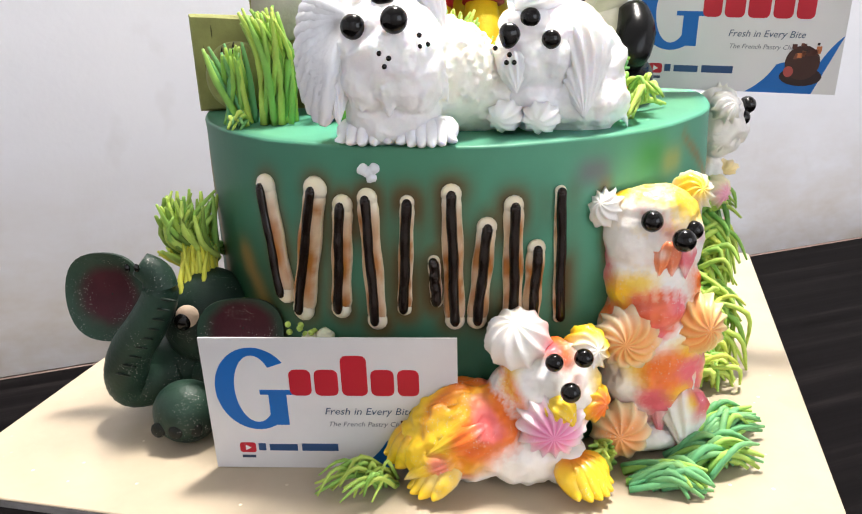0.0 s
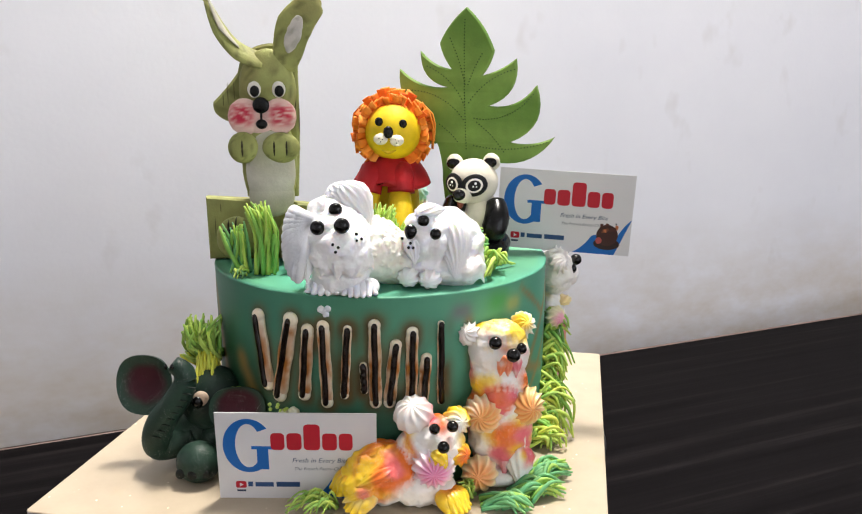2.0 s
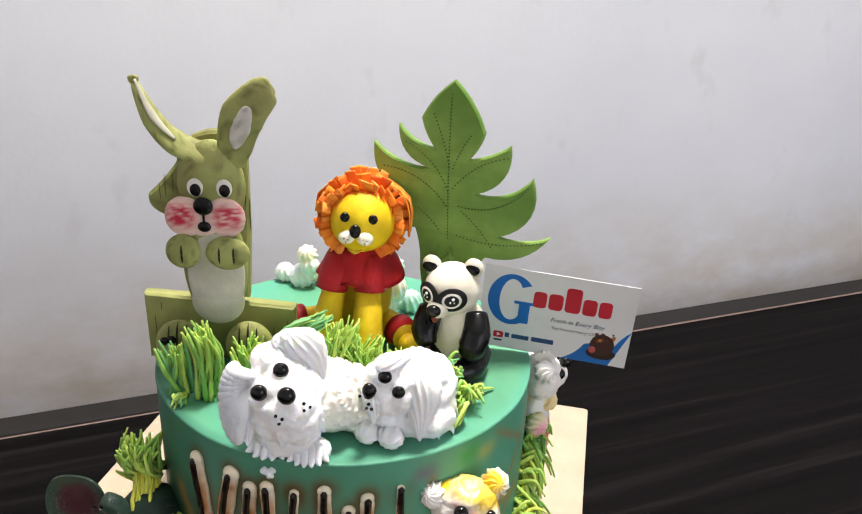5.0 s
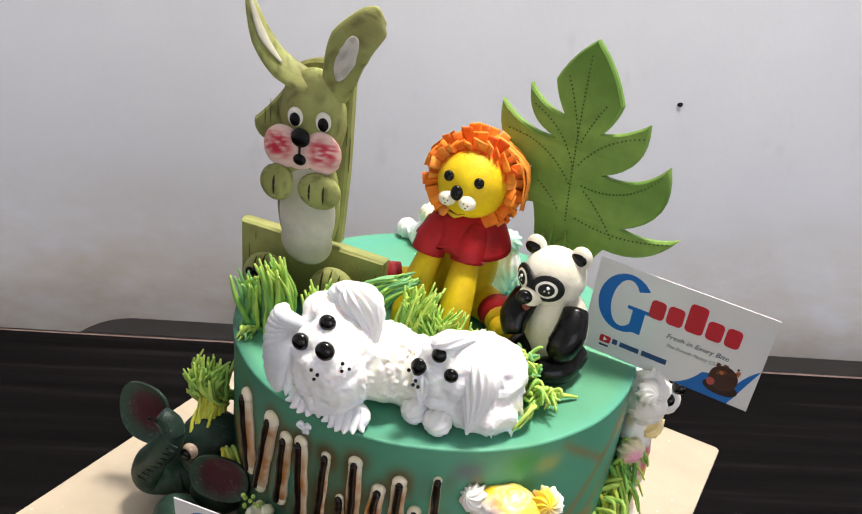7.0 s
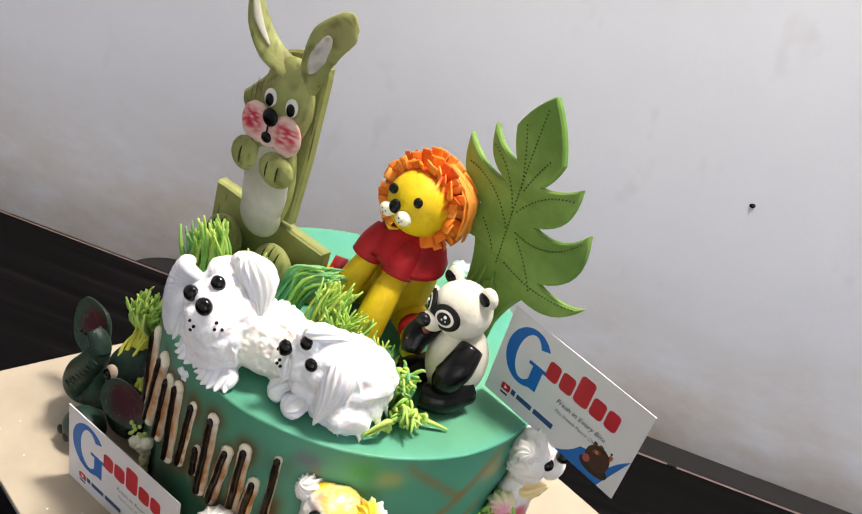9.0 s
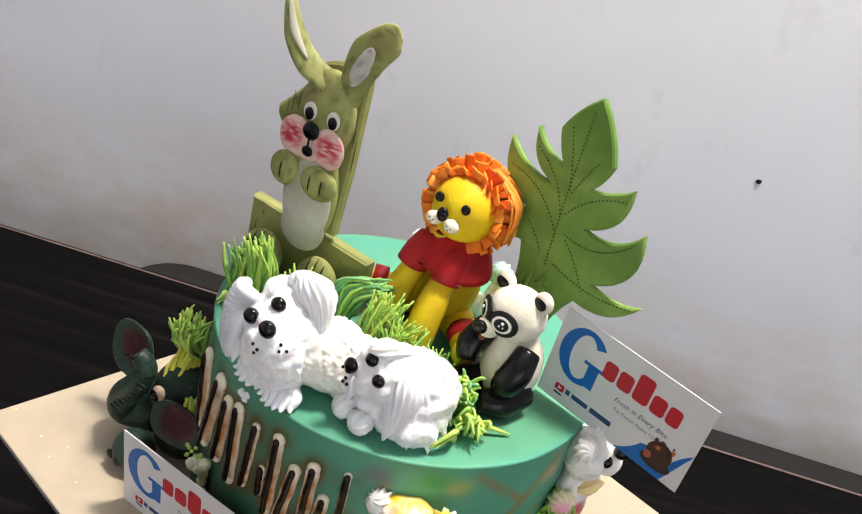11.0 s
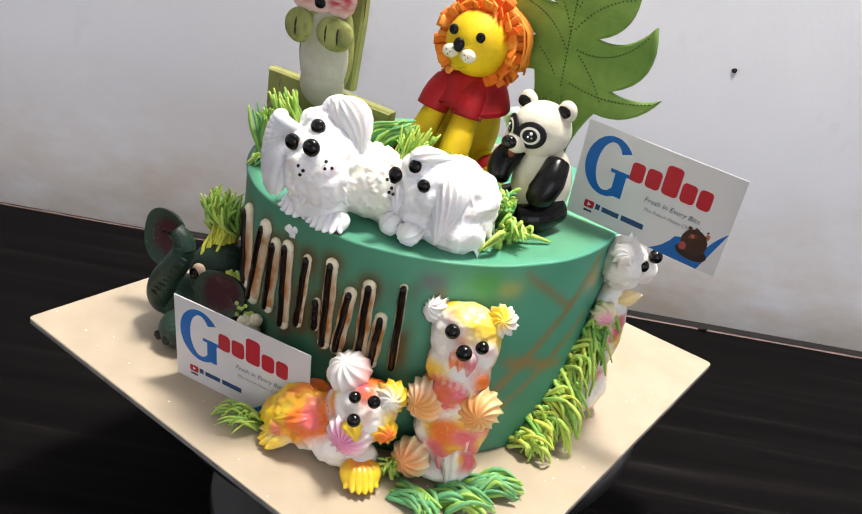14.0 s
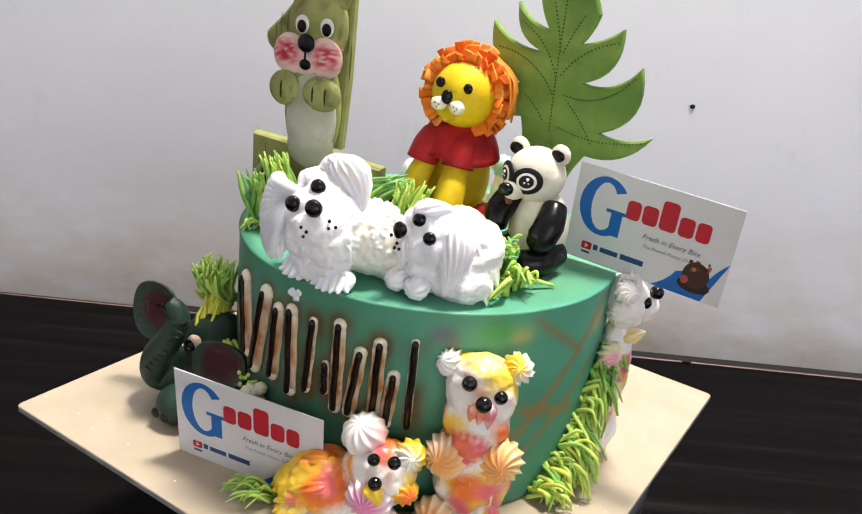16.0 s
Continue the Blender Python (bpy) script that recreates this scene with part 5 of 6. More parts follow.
# ---- elephant ----
def elephant():
    f = Form([GLITTERED, GEL])
    skin, dark, maroon = lin(46, 74, 60), lin(18, 36, 29), lin(72, 22, 35)
    hide = lambda p: blend(skin, dark, 0.5 + 0.9 * fuzz(p, 45))
    f.ball((-0.105, -0.062, 0.0390), (0.0200, 0.0185, 0.0215), 0, hide, seg=32, rings=22)
    f.ball((-0.120, -0.064, 0.018), (0.022, 0.014, 0.0135), 0, hide, seg=28, rings=18)
    f.ball((-0.098, -0.066, 0.016), (0.018, 0.017, 0.0155), 0, hide, seg=28, rings=16)
    f.piece("trunk", "raised trunk with pressed creases")
    f.tube([(-0.118, -0.068, 0.018), (-0.1345, -0.074, 0.0140), (-0.1375, -0.078, 0.0200), (-0.1335, -0.0805, 0.0320), (-0.1240, -0.0830, 0.0450), (-0.1170, -0.0840, 0.0570), (-0.1170, -0.0840, 0.0655), (-0.1225, -0.0850, 0.0710)], [0.0105, 0.0094, 0.0091, 0.0086, 0.0079, 0.0070, 0.0063, 0.0048], 0, hide, seg=20, fine=6)
    for k in range(9):
        z = 0.026 + 0.0040 * k
        x = -0.1395 + 0.0029 * k
        f.tube([(x, -0.0862 - 0.0003 * k, z), (x + 0.004, -0.0888 - 0.0003 * k, z + 0.0005), (x + 0.008, -0.0888 - 0.0002 * k, z - 0.0006)], [0.0003, 0.0006, 0.0003], 0, dark, seg=6, fine=3)
    for dx in (-0.0018, 0.0018):
        f.ball((-0.1235 + dx, -0.0905, 0.0712), (0.0011, 0.0008, 0.0017), 1, BLACK, seg=8, rings=6)
    # ears: cupped plates
    for c, ax, r1, r2 in (((-0.1460, -0.060, 0.0495), (-0.10, -1.0, 0.10), 0.0175, 0.0215), ((-0.0860, -0.0840, 0.0430), (0.10, -1.0, 0.15), 0.0165, 0.0150)):
        u, v, w = frame_of(ax, (0, 0, 1))
        rows_front, rows_back = [], []
        for i in range(9):
            s = max(i / 8, 0.02)
            ring_f, ring_b = [], []
            for j in range(36):
                a = 2 * math.pi * j / 36
                q = Vector(c) + u * r1 * s * math.cos(a) + v * r2 * s * math.sin(a) * (1 + 0.12 * math.cos(2 * a))
                cup = w * (0.0060 * s * s)
                ring_f.append(q + cup)
                ring_b.append(q + cup * 1.0 - w * (0.0038 * (1 - 0.55 * s ** 4)))
            rows_front.append(ring_f)
            rows_back.append(ring_b)
        inner = lambda p, c=c: blend(maroon, skin, smooth_step((p - Vector(c)).length + 0.0015 * fuzz(p, 200), 0.0095, 0.0165))
        f.piece("ear", "cupped ear, maroon inside")
        f.grid(rows_front, 0, inner, caps=False)
        f.grid(rows_back, 0, hide, caps=False)
        f.grid([rows_front[-1], rows_back[-1]], 0, hide, caps=False)
    f.piece("eye", "beige eye with black pupil")
    f.ball((-0.1090, -0.0785, 0.0460), (0.0050, 0.0026, 0.0050), 0, lin(215, 190, 165), seg=18, rings=12)
    f.ball((-0.1108, -0.0805, 0.0446), (0.0034, 0.0020, 0.0036), 1, BLACK, seg=16, rings=10)
    f.piece("foot", "round foot with dark toe marks")
    f.ball((-0.109, -0.094, 0.0125), (0.0132, 0.012, 0.0125), 0, hide, seg=28, rings=18)
    for dx in (-0.008, 0.0, 0.008):
        f.ball((-0.1105 + dx * 0.9, -0.1052 + abs(dx) * 0.22, 0.0095), (0.0029, 0.0014, 0.0032), 0, blend(dark, (0, 0, 0), 0.75), seg=14, rings=8)
    return f.thing("elephant_figure", (-0.11, -0.075, 0.0), "dark green glittered fondant elephant with raised trunk", "cake figure")


elephant()

# ---- sprayed cream bears and dog ----
S_YEL, S_ORA, S_PINK, S_WHITE = lin(248, 208, 40), lin(243, 120, 34), lin(234, 104, 122), lin(249, 245, 239)


def sprayed(weights, freq=48, seed=0.0):
    """Patches of sprayed colour: weights of white, yellow, orange, pink."""
    def colour(p):
        c = S_WHITE
        for k, (q, w) in enumerate(zip((S_YEL, S_ORA, S_PINK), weights)):
            c = blend(c, q, smooth_step(fuzz(p, freq * (1 + 0.3 * k), seed + 3.1 * k), 0.35 - w, 0.75 - w))
        return c
    return colour


def rayed(centre, inner, outer, r):
    return lambda p: blend(inner, outer, smooth_step((p - Vector(centre)).length + 0.0012 * fuzz(p, 300), r * 0.3, r))


def bear():
    f = Form([SPRAYED, GEL, CREAM])
    f.ball((0.0685, -0.106, 0.038), (0.0200, 0.0150, 0.033), 0, sprayed((0.50, 0.40, 0.42), 46, 2), seg=40, rings=28, rough=0.0022, freq=170)
    f.ball((0.0675, -0.107, 0.066), (0.0170, 0.0135, 0.015), 0, sprayed((0.2, 0.2, 0.25), 50, 6), seg=30, rings=18, rough=0.0015, freq=180)
    f.ball((0.0675, -0.105, 0.0810), (0.0180, 0.0140, 0.0190), 0, sprayed((0.40, 0.18, 0.20), 50, 5), seg=40, rings=26, rough=0.0016, freq=170, seed=3)
    f.ball((0.067, -0.105, 0.0910), (0.0160, 0.0125, 0.0090), 0, lambda p: blend(S_YEL, S_WHITE, smooth_step(fuzz(p, 70, 2), 0.0, 0.5)), seg=30, rings=16, rough=0.0014, freq=200, seed=4)
    f.ball((0.068, -0.1165, 0.058), (0.009, 0.007, 0.008), 0, lambda p: blend(S_ORA, S_PINK, 0.35 + fuzz(p, 90)), seg=24, rings=14, rough=0.0014, freq=250)
    f.ball((0.067, -0.110, 0.006), (0.017, 0.012, 0.0058), 0, sprayed((0.4, 0.1, 0.1), 50, 4), seg=30, rings=12, rough=0.001, freq=250)
    f.fuse(0.0007, 0, 0.00028, 420, 2)
    for x, z, tint in ((0.060, 0.046, S_YEL), (0.070, 0.043, S_PINK), (0.0785, 0.046, S_ORA)):
        f.piece("tummy_tuft", "ribbed cream tuft sprayed with colour")
        f.shell((x, -0.1165 + abs(x - 0.069) * 0.5, z), (x + 0.001, -0.1175, z - 0.036), 0.0070, 0, lambda p, tint=tint: blend(S_WHITE, tint, 0.9 * smooth_step(fuzz(p, 85, tint[1]), -0.15, 0.3)), 0.0045, ribs=9, depth=0.22, hint=(0, 1, 0), seg=46, tail=0.5)
    f.piece("ear", "piped white ear")
    f.swirl((0.0505, -0.106, 0.0925), (-0.45, -0.7, 0.45), 0.0082, 0, S_WHITE, ribs=10, depth=0.35)
    f.piece("ear", "piped yellow ear")
    f.swirl((0.0815, -0.100, 0.0950), (0.3, -0.75, 0.45), 0.0090, 0, rayed((0.081, -0.104, 0.100), S_YEL, S_WHITE, 0.011), ribs=10, depth=0.35)
    f.piece("muzzle", "piped pink muzzle")
    for x, q in ((0.0668, S_ORA), (0.0715, lin(240, 120, 70)), (0.0765, S_PINK)):
        f.shell((0.0725 + (x - 0.0715) * 0.6, -0.1185, 0.0835), (x - 0.0005, -0.1190, 0.0700), 0.0042, 0, lambda p, q=q: blend(S_WHITE, q, 0.9 * smooth_step(fuzz(p, 160, q[1]), -0.9, 0.1)), 0.0035, ribs=7, depth=0.3, hint=(0, 1, 0), seg=42, tail=0.4)
    f.piece("paw", "piped orange swirl paw")
    f.swirl((0.0575, -0.1165, 0.0480), (-0.25, -1, 0.05), 0.0126, 0, rayed((0.060, -0.127, 0.048), lin(250, 190, 110), lin(253, 236, 205), 0.014), ribs=13, depth=0.24, turn=0.8, vein=lin(243, 128, 48))
    f.piece("paw", "piped orange swirl paw")
    f.swirl((0.0825, -0.1100, 0.0500), (0.35, -1, 0.05), 0.0132, 0, rayed((0.080, -0.120, 0.050), lin(250, 185, 105), lin(253, 226, 160), 0.014), ribs=13, depth=0.24, turn=-0.8, vein=lin(243, 122, 44))
    f.piece("foot", "piped swirl foot")
    f.swirl((0.056, -0.119, 0.012), (-0.2, -1, 0.15), 0.0118, 0, rayed((0.056, -0.127, 0.013), lin(248, 175, 110), lin(251, 236, 190), 0.012), ribs=11, depth=0.16, turn=0.3, vein=lin(243, 150, 80))
    f.piece("foot", "ribbed cream foot")
    f.shell((0.080, -0.114, 0.026), (0.079, -0.123, 0.003), 0.0110, 0, sprayed((0.35, 0.35, 0.15), 60, 9), 0.007, ribs=10, hint=(0, 1, 0), seg=50)
    for c, r in (((0.0640, -0.1175, 0.0905), 0.0038), ((0.0790, -0.1145, 0.0860), 0.0034), ((0.0735, -0.1235, 0.0853), 0.0040)):
        f.piece("eye", "black gel bead")
        f.ball(c, r, 1, BLACK, seg=16, rings=10)
    f.move(0.001, 0.0065)
    return f.thing("cream_bear", (0.067, -0.102, 0.0), "piped cream bear sprayed yellow, orange and pink, standing", "cake figure", "sprayed cream animals")


bear()


def lying_dog():
    f = Form([SPRAYED, GEL, CREAM])

    def coat(p):
        c = blend(S_YEL, S_ORA, smooth_step(p.x + 0.018 * fuzz(p, 90, 2), -0.016, 0.006))
        c = blend(c, S_PINK, 0.7 * smooth_step(fuzz(p, 75, 6), 0.22, 0.5))
        return blend(S_WHITE, c, smooth_step(p.z + 0.010 * fuzz(p, 60, 4) + 0.25 * (0.004 - p.x) * 0.6, 0.006, 0.016))
    f.ball((0.002, -0.126, 0.0175), (0.024, 0.0165, 0.0175), 0, coat, seg=64, rings=40, rough=0.0026, freq=240)
    f.ball((-0.010, -0.127, 0.013), (0.015, 0.016, 0.0125), 0, coat, seg=56, rings=34, rough=0.0024, freq=260, seed=5)
    hd = Vector((0.029, -0.1245, 0.0345))
    f.ball(hd, (0.0180, 0.0145, 0.0175), 0, sprayed((0.40, 0.62, 0.12), 42, 8), seg=40, rings=26, rough=0.0018, freq=170, seed=7)
    f.ball((0.018, -0.124, 0.030), (0.011, 0.011, 0.013), 0, sprayed((0.5, 0.2, 0.0), 60, 3), seg=28, rings=18, rough=0.0015, freq=200, seed=8)
    f.ball((0.020, -0.131, 0.012), (0.015, 0.012, 0.0115), 0, S_WHITE, seg=30, rings=18, rough=0.0016, freq=220)
    f.ball((0.034, -0.131, 0.0085), (0.009, 0.010, 0.0085), 0, S_WHITE, seg=26, rings=14, rough=0.0012, freq=220)
    f.fuse(0.0007, 0, 0.00028, 420, 2)
    for x, y, z, dx, dy in ((0.006, -0.137, 0.026, -0.020, -0.004), (0.002, -0.128, 0.0335, -0.022, 0.002), (-0.004, -0.138, 0.016, -0.018, -0.002), (0.004, -0.118, 0.031, -0.022, 0.004)):
        f.piece("coat_tuft", "ribbed tuft of orange and yellow coat")
        f.shell((x, y, z), (x + dx, y + dy, z - 0.009), 0.0075, 0, coat, 0.005, ribs=9, depth=0.25, hint=(0, -0.4, 1), seg=46)
    f.piece("paw", "yellow hind paw")
    paw(f, 0, (-0.012, -0.125, 0.016), (-0.030, -0.1265, 0.0090), 0.009, 0.0042, rayed((-0.014, -0.126, 0.018), S_ORA, S_YEL, 0.014), 5, 0.002)
    f.piece("paw", "yellow hind paw")
    paw(f, 0, (-0.004, -0.134, 0.009), (-0.020, -0.1440, 0.0040), 0.008, 0.0032, rayed((-0.008, -0.137, 0.006), S_WHITE, S_YEL, 0.012), 5, 0.001)
    f.piece("ear", "piped white ear")
    f.swirl((0.0185, -0.124, 0.051), (-0.15, -0.55, 0.85), 0.0122, 0, lambda p: blend(S_WHITE, lin(245, 190, 190), smooth_step(p.x, 0.020, 0.030)), ribs=11, depth=0.11, turn=0.4, lift=0.95)
    f.piece("ear", "piped yellow ear")
    f.swirl((0.0415, -0.1225, 0.0465), (0.45, -0.75, 0.3), 0.0098, 0, rayed((0.042, -0.13, 0.046), S_WHITE, S_YEL, 0.011), ribs=10, depth=0.3)
    f.piece("muzzle", "yellow piped snout")
    f.shell((0.028, -0.138, 0.036), (0.036, -0.142, 0.026), 0.007, 0, S_YEL, 0.006, ribs=8, seg=48)
    f.piece("beard", "pink piped star under the nose")
    f.swirl((0.0285, -0.1345, 0.0255), (0.02, -1, -0.05), 0.0135, 0, rayed((0.029, -0.146, 0.025), lin(246, 170, 205), lin(252, 240, 240), 0.0135), ribs=14, depth=0.26, turn=0.2, vein=lin(226, 78, 150))
    f.piece("cheek", "orange piped cheek")
    f.swirl((0.043, -0.129, 0.030), (0.8, -0.7, 0.1), 0.008, 0, rayed((0.048, -0.134, 0.03), S_ORA, S_YEL, 0.009), ribs=9)
    f.piece("paw", "yellow front paw")
    paw(f, 0, (0.034, -0.133, 0.009), (0.046, -0.1490, 0.0045), 0.0085, 0.0034, rayed((0.037, -0.137, 0.008), S_ORA, S_YEL, 0.012), 6, 0.001)
    for c, r in (((0.0293, -0.1378, 0.0492), 0.0031), ((0.0392, -0.1365, 0.0500), 0.0033), ((0.0338, -0.1450, 0.0418), 0.0034)):
        f.piece("eye", "black gel bead")
        f.ball(c, r, 1, BLACK, seg=16, rings=10)
    f.move(0.0005, 0.0045)
    return f.thing("cream_dog", (0.01, -0.126, 0.0), "piped cream dog sprayed orange and yellow, lying on the board", "cake figure", "sprayed cream animals")


lying_dog()


def side_bear():
    f = Form([SPRAYED, GEL, CREAM])
    f.ball((0.1195, 0.001, 0.104), (0.0125, 0.0150, 0.0165), 0, S_WHITE, seg=36, rings=22, rough=0.0022, freq=200)
    f.ball((0.130, 0.008, 0.100), (0.0075, 0.0085, 0.0085), 0, S_WHITE, seg=24, rings=16, rough=0.001, freq=260)
    f.ball((0.118, 0.004, 0.058), (0.011, 0.0145, 0.034), 0, sprayed((0.05, 0.0, 0.25), 50, 3), seg=34, rings=24, rough=0.0018, freq=190)
    f.ball((0.118, 0.004, 0.020), (0.011, 0.013, 0.021), 0, sprayed((0.05, 0.0, 0.15), 50, 7), seg=30, rings=18, rough=0.0016, freq=190, seed=4)
    f.fuse(0.0007, 0, 0.00028, 420, 2)
    for c, ax, r in (((0.119, -0.010, 0.112), (0.6, -0.7, 0.4), 0.0085), ((0.118, -0.007, 0.099), (0.6, -0.8, -0.2), 0.008), ((0.121, 0.004, 0.117), (0.6, -0.1, 0.8), 0.0085)):
        f.piece("ear", "piped white star")
        f.swirl(c, ax, r, 0, S_WHITE, ribs=10, depth=0.3)
    f.piece("bow", "pale yellow piped bow")
    f.shell((0.122, -0.004, 0.082), (0.133, 0.016, 0.081), 0.008, 0, lin(250, 225, 160), 0.0045, ribs=8, seg=48)
    f.piece("paw", "piped pink paw")
    f.swirl((0.1175, -0.010, 0.074), (0.6, -0.8, 0.0), 0.0088, 0, rayed((0.123, -0.018, 0.073), lin(245, 165, 190), lin(252, 240, 200), 0.010), ribs=10, depth=0.28)
    for c, r in (((0.1300, -0.0030, 0.1065), 0.0036), ((0.1345, 0.0045, 0.1110), 0.0040), ((0.1280, 0.0105, 0.1165), 0.0030)):
        f.piece("eye", "black gel bead")
        f.ball(c, r, 1, BLACK, seg=16, rings=10)
    return f.thing("cream_bear", (0.118, 0.003, 0.0), "small white and pink piped cream bear on the cake's side", "cake figure", "sprayed cream animals")


side_bear()

# ---- printed cards ----
INK_BLUE, INK_RED, INK_DARK, INK_NAVY = lin(0, 100, 180), lin(185, 18, 42), lin(45, 60, 85), lin(35, 72, 118)


def printed(parent, name, polys, label, depth=0.00010):
    """Thin printed shapes; polygons in card metres from the lower left corner."""
    f = Form([PRINT])
    for pts, col in polys:
        area = sum(a[0] * b[1] - b[0] * a[1] for a, b in zip(pts, pts[1:] + pts[:1]))
        q = pts if area > 0 else pts[::-1]
        k = len(q)
        f.add([(x, -0.0006 - d, z) for d in (depth, 0) for x, z in q], [list(t) for t in geometry.tessellate_polygon([[Vector((*w, 0)) for w in q]])] + [[j, j + k, (j + 1) % k + k, (j + 1) % k] for j in range(k)], 0, col, True)
    ob = new(name, f.mesh(name))
    ob.parent = parent
    return tagged(ob, label)


def rect(x0, z0, x1, z1, r=0.0):
    if not r:
        return [(x0, z0), (x1, z0), (x1, z1), (x0, z1)]
    out = []
    for cx, cz, a0 in ((x1 - r, z1 - r, 0), (x0 + r, z1 - r, 90), (x0 + r, z0 + r, 180), (x1 - r, z0 + r, 270)):
        out += [(cx + r * math.cos(radians(a0 + a)), cz + r * math.sin(radians(a0 + a))) for a in (0, 30, 60, 90)]
    return out


def slogan(parent, words, x, z, size, shear, col_mat):
    cu = bpy.data.curves.new("slogan", "FONT")
    cu.body, cu.size, cu.shear, cu.resolution_u = words, size, shear, 2
    tmp = new("slogan", cu)
    bpy.context.view_layer.update()
    me = bpy.data.meshes.new_from_object(tmp.evaluated_get(bpy.context.evaluated_depsgraph_get()))
    bpy.data.objects.remove(tmp)
    me.transform(pose(x, -0.00075, z, 90, 0, 0))
    me.materials.clear()
    me.materials.append(col_mat)
    ob = new("slogan", me)
    ob.parent = parent
    return tagged(ob, "slogan in small dark script")


SCRIPT = plain_material("slogan_ink", lin(45, 70, 100), lin(60, 85, 115), 0.5, 50, 0.0)
SCRIPT_GREY = plain_material("slogan_grey_ink", lin(95, 100, 112), lin(110, 115, 125), 0.5, 50, 0.0)


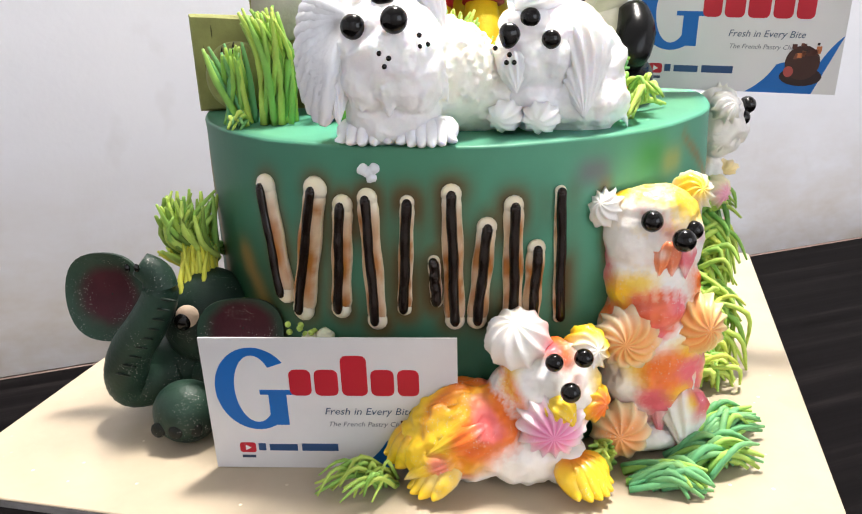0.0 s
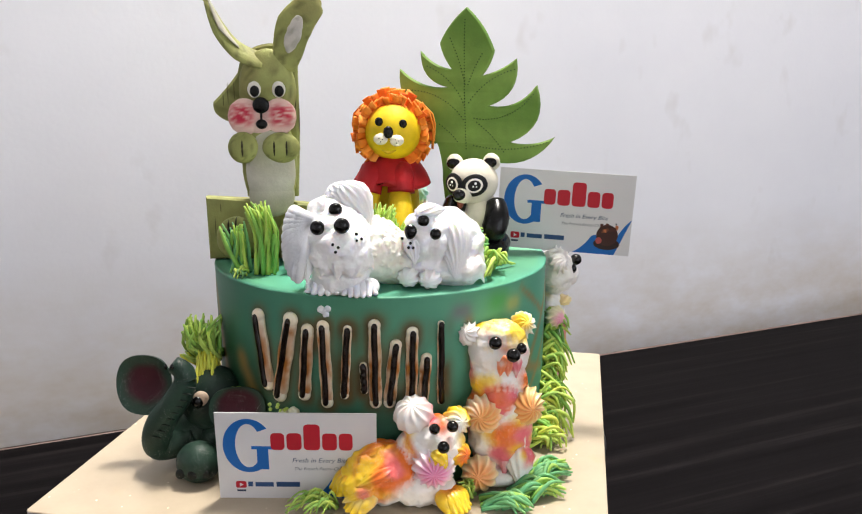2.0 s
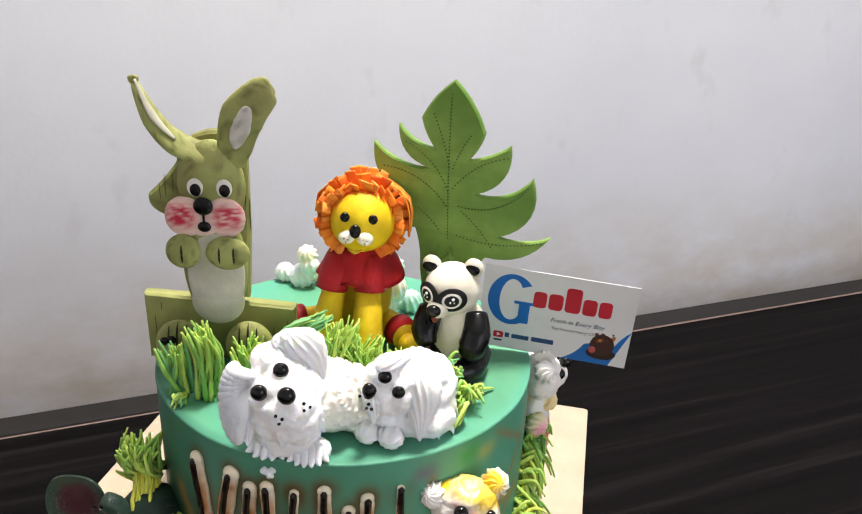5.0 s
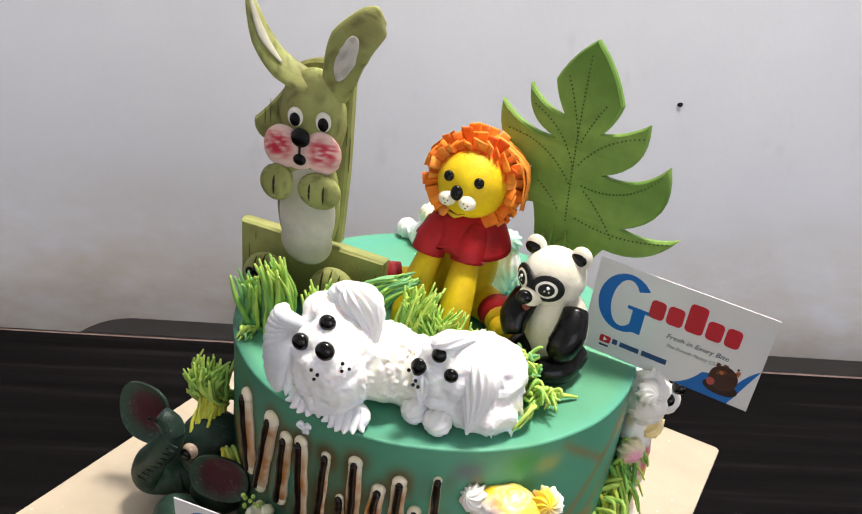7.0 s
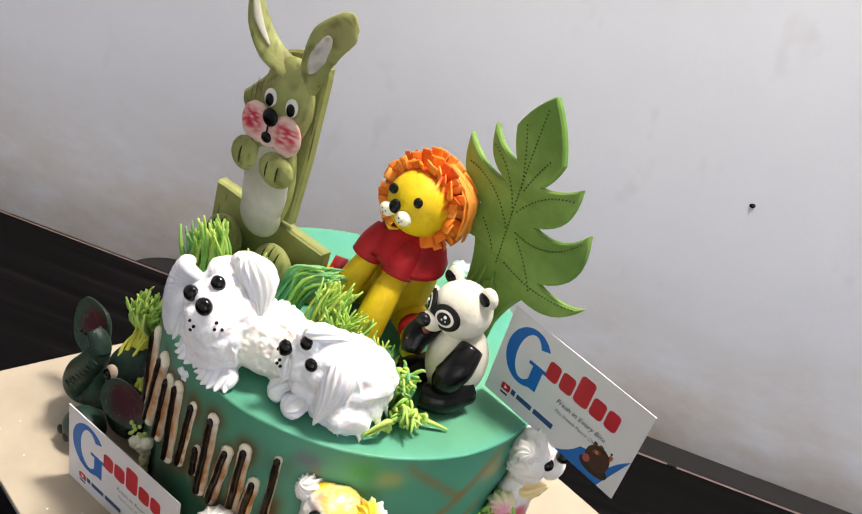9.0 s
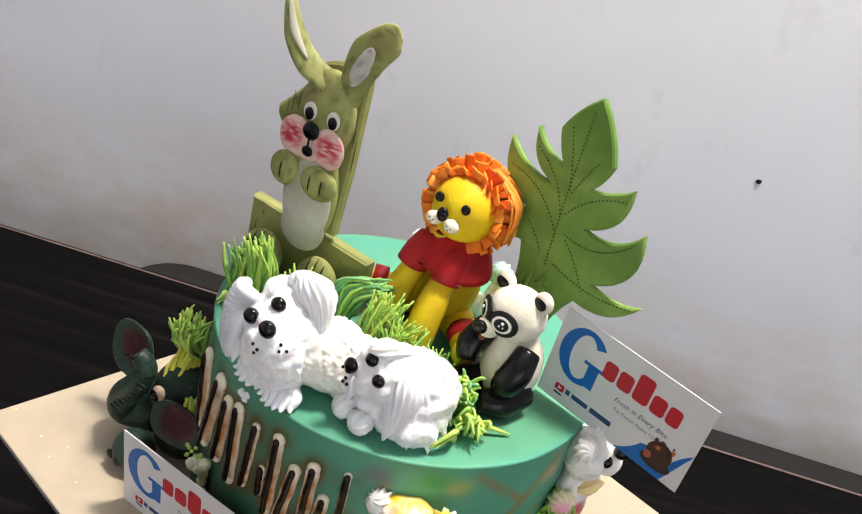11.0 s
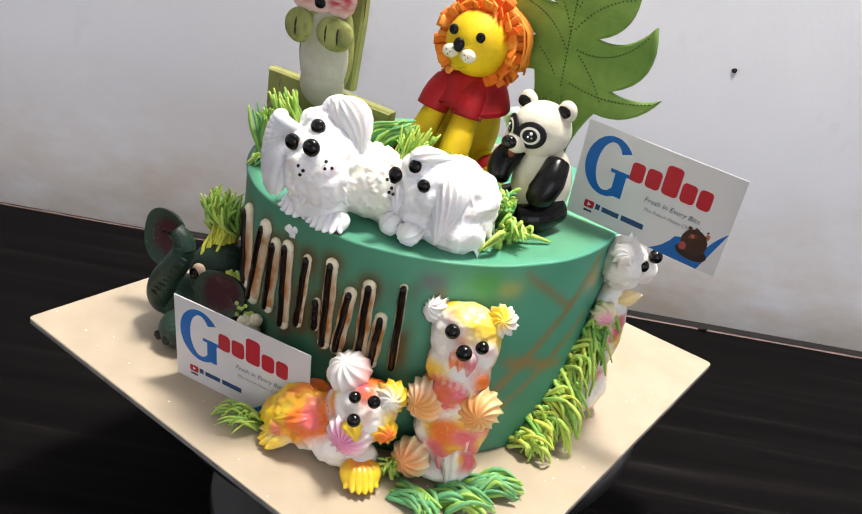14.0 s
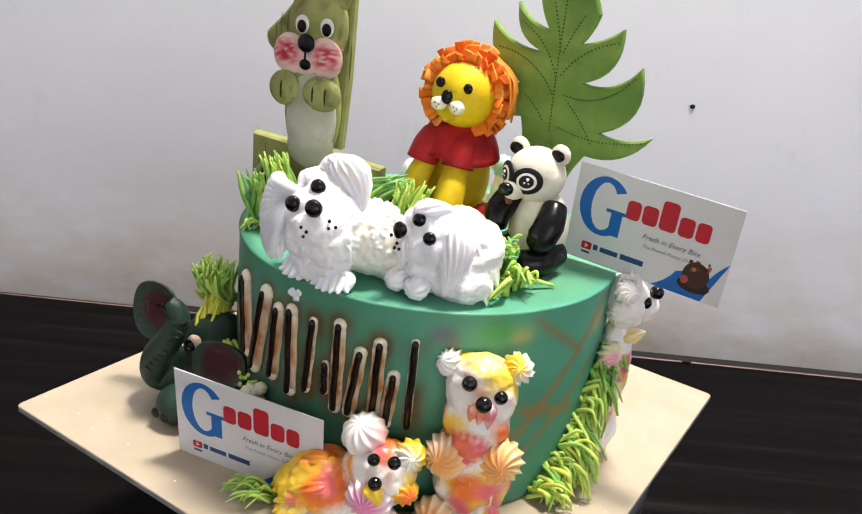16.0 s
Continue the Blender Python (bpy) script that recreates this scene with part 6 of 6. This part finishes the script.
def business_card(corner, along, up, label):
    W, T = 0.0900, 0.0555
    along, up = Vector(along).normalized(), Vector(up)
    up = (up - along * up.dot(along)).normalized()
    back = up.cross(along)
    card = new("business_card")
    card.matrix_world = Matrix.Translation(corner) @ Matrix((along, back, up)).transposed().to_4x4()
    tagged(card, label, "card", "printed cards")
    f = Form([PAPER])
    f.box((0, -0.0006, 0), (W, 0, T), 0)
    ob = new("paper", f.mesh("paper"))
    ob.parent = card
    # blue emblem: a broken ring with a block
    ring = []
    cx, cz = 0.0178, T - 0.0210
    for r1, r2, order in ((0.0142, 0.0172, 1), (0.0072, 0.0140, -1)):
        a = [40 + i * 8 for i in range(36)]
        ring += [(cx + r1 * math.cos(radians(t)), cz + r2 * math.sin(radians(t))) for t in (a if order > 0 else a[::-1])]
    printed(card, "emblem_ring", [(ring, INK_BLUE)], "blue broken ring emblem")
    block = [(0.0225, T - 0.0362), (0.0290, T - 0.0362), (0.0290, T - 0.0232), (0.0330, T - 0.0232), (0.0330, T - 0.0212), (0.0195, T - 0.0212), (0.0195, T - 0.0232), (0.0225, T - 0.0232)]
    printed(card, "emblem_block", [(block, INK_BLUE)], "blue stepped block", 0.00013)
    # red row of blocks
    x = 0.0305
    for w, h in ((0.0078, 0.0108), (0.0084, 0.0108), (0.0092, 0.0165), (0.0082, 0.0108), (0.0076, 0.0108)):
        printed(card, "red_bar", [(rect(x, T - 0.0235, x + w, T - 0.0235 + h, 0.0022), INK_RED)], "red rounded printed bar", 0.00016)
        x += w + 0.0012
    slogan(card, "Fresh in Every Bite", 0.0420, T - 0.0315, 0.0042, 0.25, SCRIPT)
    slogan(card, "The French Pastry Chef", 0.0430, T - 0.0366, 0.0029, 0.25, SCRIPT_GREY)
    bars = [(rect(0.0165, T - 0.0477, 0.0192, T - 0.0445), INK_NAVY), (rect(0.0206, T - 0.0477, 0.0310, T - 0.0448), INK_NAVY), (rect(0.0326, T - 0.0477, 0.0460, T - 0.0445), INK_NAVY)]
    bars += [(rect(0.0100, T - 0.0510, 0.0150, T - 0.0498), INK_DARK)]
    for pts, col in bars:
        printed(card, "printed_bar", [(pts, col)], "plain printed bar")
    printed(card, "red_tag", [(rect(0.0095, T - 0.0486, 0.0155, T - 0.0442, 0.001), INK_RED)], "red rounded tag")
    printed(card, "white_triangle", [([(0.0117, T - 0.0476), (0.0117, T - 0.0452), (0.0138, T - 0.0464)], (0.8, 0.8, 0.8))], "white triangle", 0.00018)
    wave = [(W, 0.0)] + [(W, T * 0.46)] + arc((W, T * 0.46), (0.0800, 0.010), 0.12, 10) + arc((0.0800, 0.010), (0.0640, 0.0125), 0.3, 8) + arc((0.0640, 0.0125), (0.0520, 0.0), -0.15, 6) + [(0.0520, 0.0)]
    fan = [((0.0800, 0.0), q, p) for p, q in zip(wave[1:], wave[2:])]
    printed(card, "blue_wave", [([a, b, c], INK_BLUE) for a, b, c in fan if abs((b[0] - a[0]) * (c[1] - a[1]) - (c[0] - a[0]) * (b[1] - a[1])) > 1e-9], "blue wave in the corner")
    # printed picture of a small chocolate cake
    rng = random.Random(2)
    brown = lin(62, 32, 26)
    pic = [([(0.0745 + 0.0088 * math.cos(t), 0.0075 + 0.0042 * math.sin(t)) for t in (2 * math.pi * i / 20 for i in range(20))], lin(40, 20, 18)),]
    printed(card, "picture_plate", pic, "dark printed plate", 0.00013)
    body = [([(0.0745 + 0.0072 * math.cos(t), 0.0135 + 0.0075 * math.sin(t)) for t in (2 * math.pi * i / 20 for i in range(20))], brown)]
    printed(card, "picture_cake", body, "printed dark chocolate cake", 0.00017)
    bits = []
    for k in range(16):
        x, z, r = 0.0745 + rng.uniform(-0.006, 0.006), 0.0185 + rng.uniform(-0.003, 0.0035), rng.uniform(0.0005, 0.0012)
        bits.append((rect(x - r, z - r, x + r, z + r), rng.choice((lin(30, 16, 14), lin(110, 60, 40), lin(190, 110, 60), lin(80, 40, 32)))))
    bits.append(([(0.0692 + 0.0021 * math.cos(t), 0.0095 + 0.0024 * math.sin(t)) for t in (2 * math.pi * i / 14 for i in range(14))], lin(170, 75, 70)))
    printed(card, "picture_topping", bits, "printed nuts and a fig half", 0.00021)


business_card((-0.0925, -0.1145, 0.0004), (0.0895, -0.003, -0.001), (0.002, -0.006, 0.056), "white printed business card standing against the cake")
business_card((0.0790, 0.0085, 0.1205), (0.0895, -0.0195, -0.004), (0.000, -0.004, 0.056), "white printed business card standing on the cake")
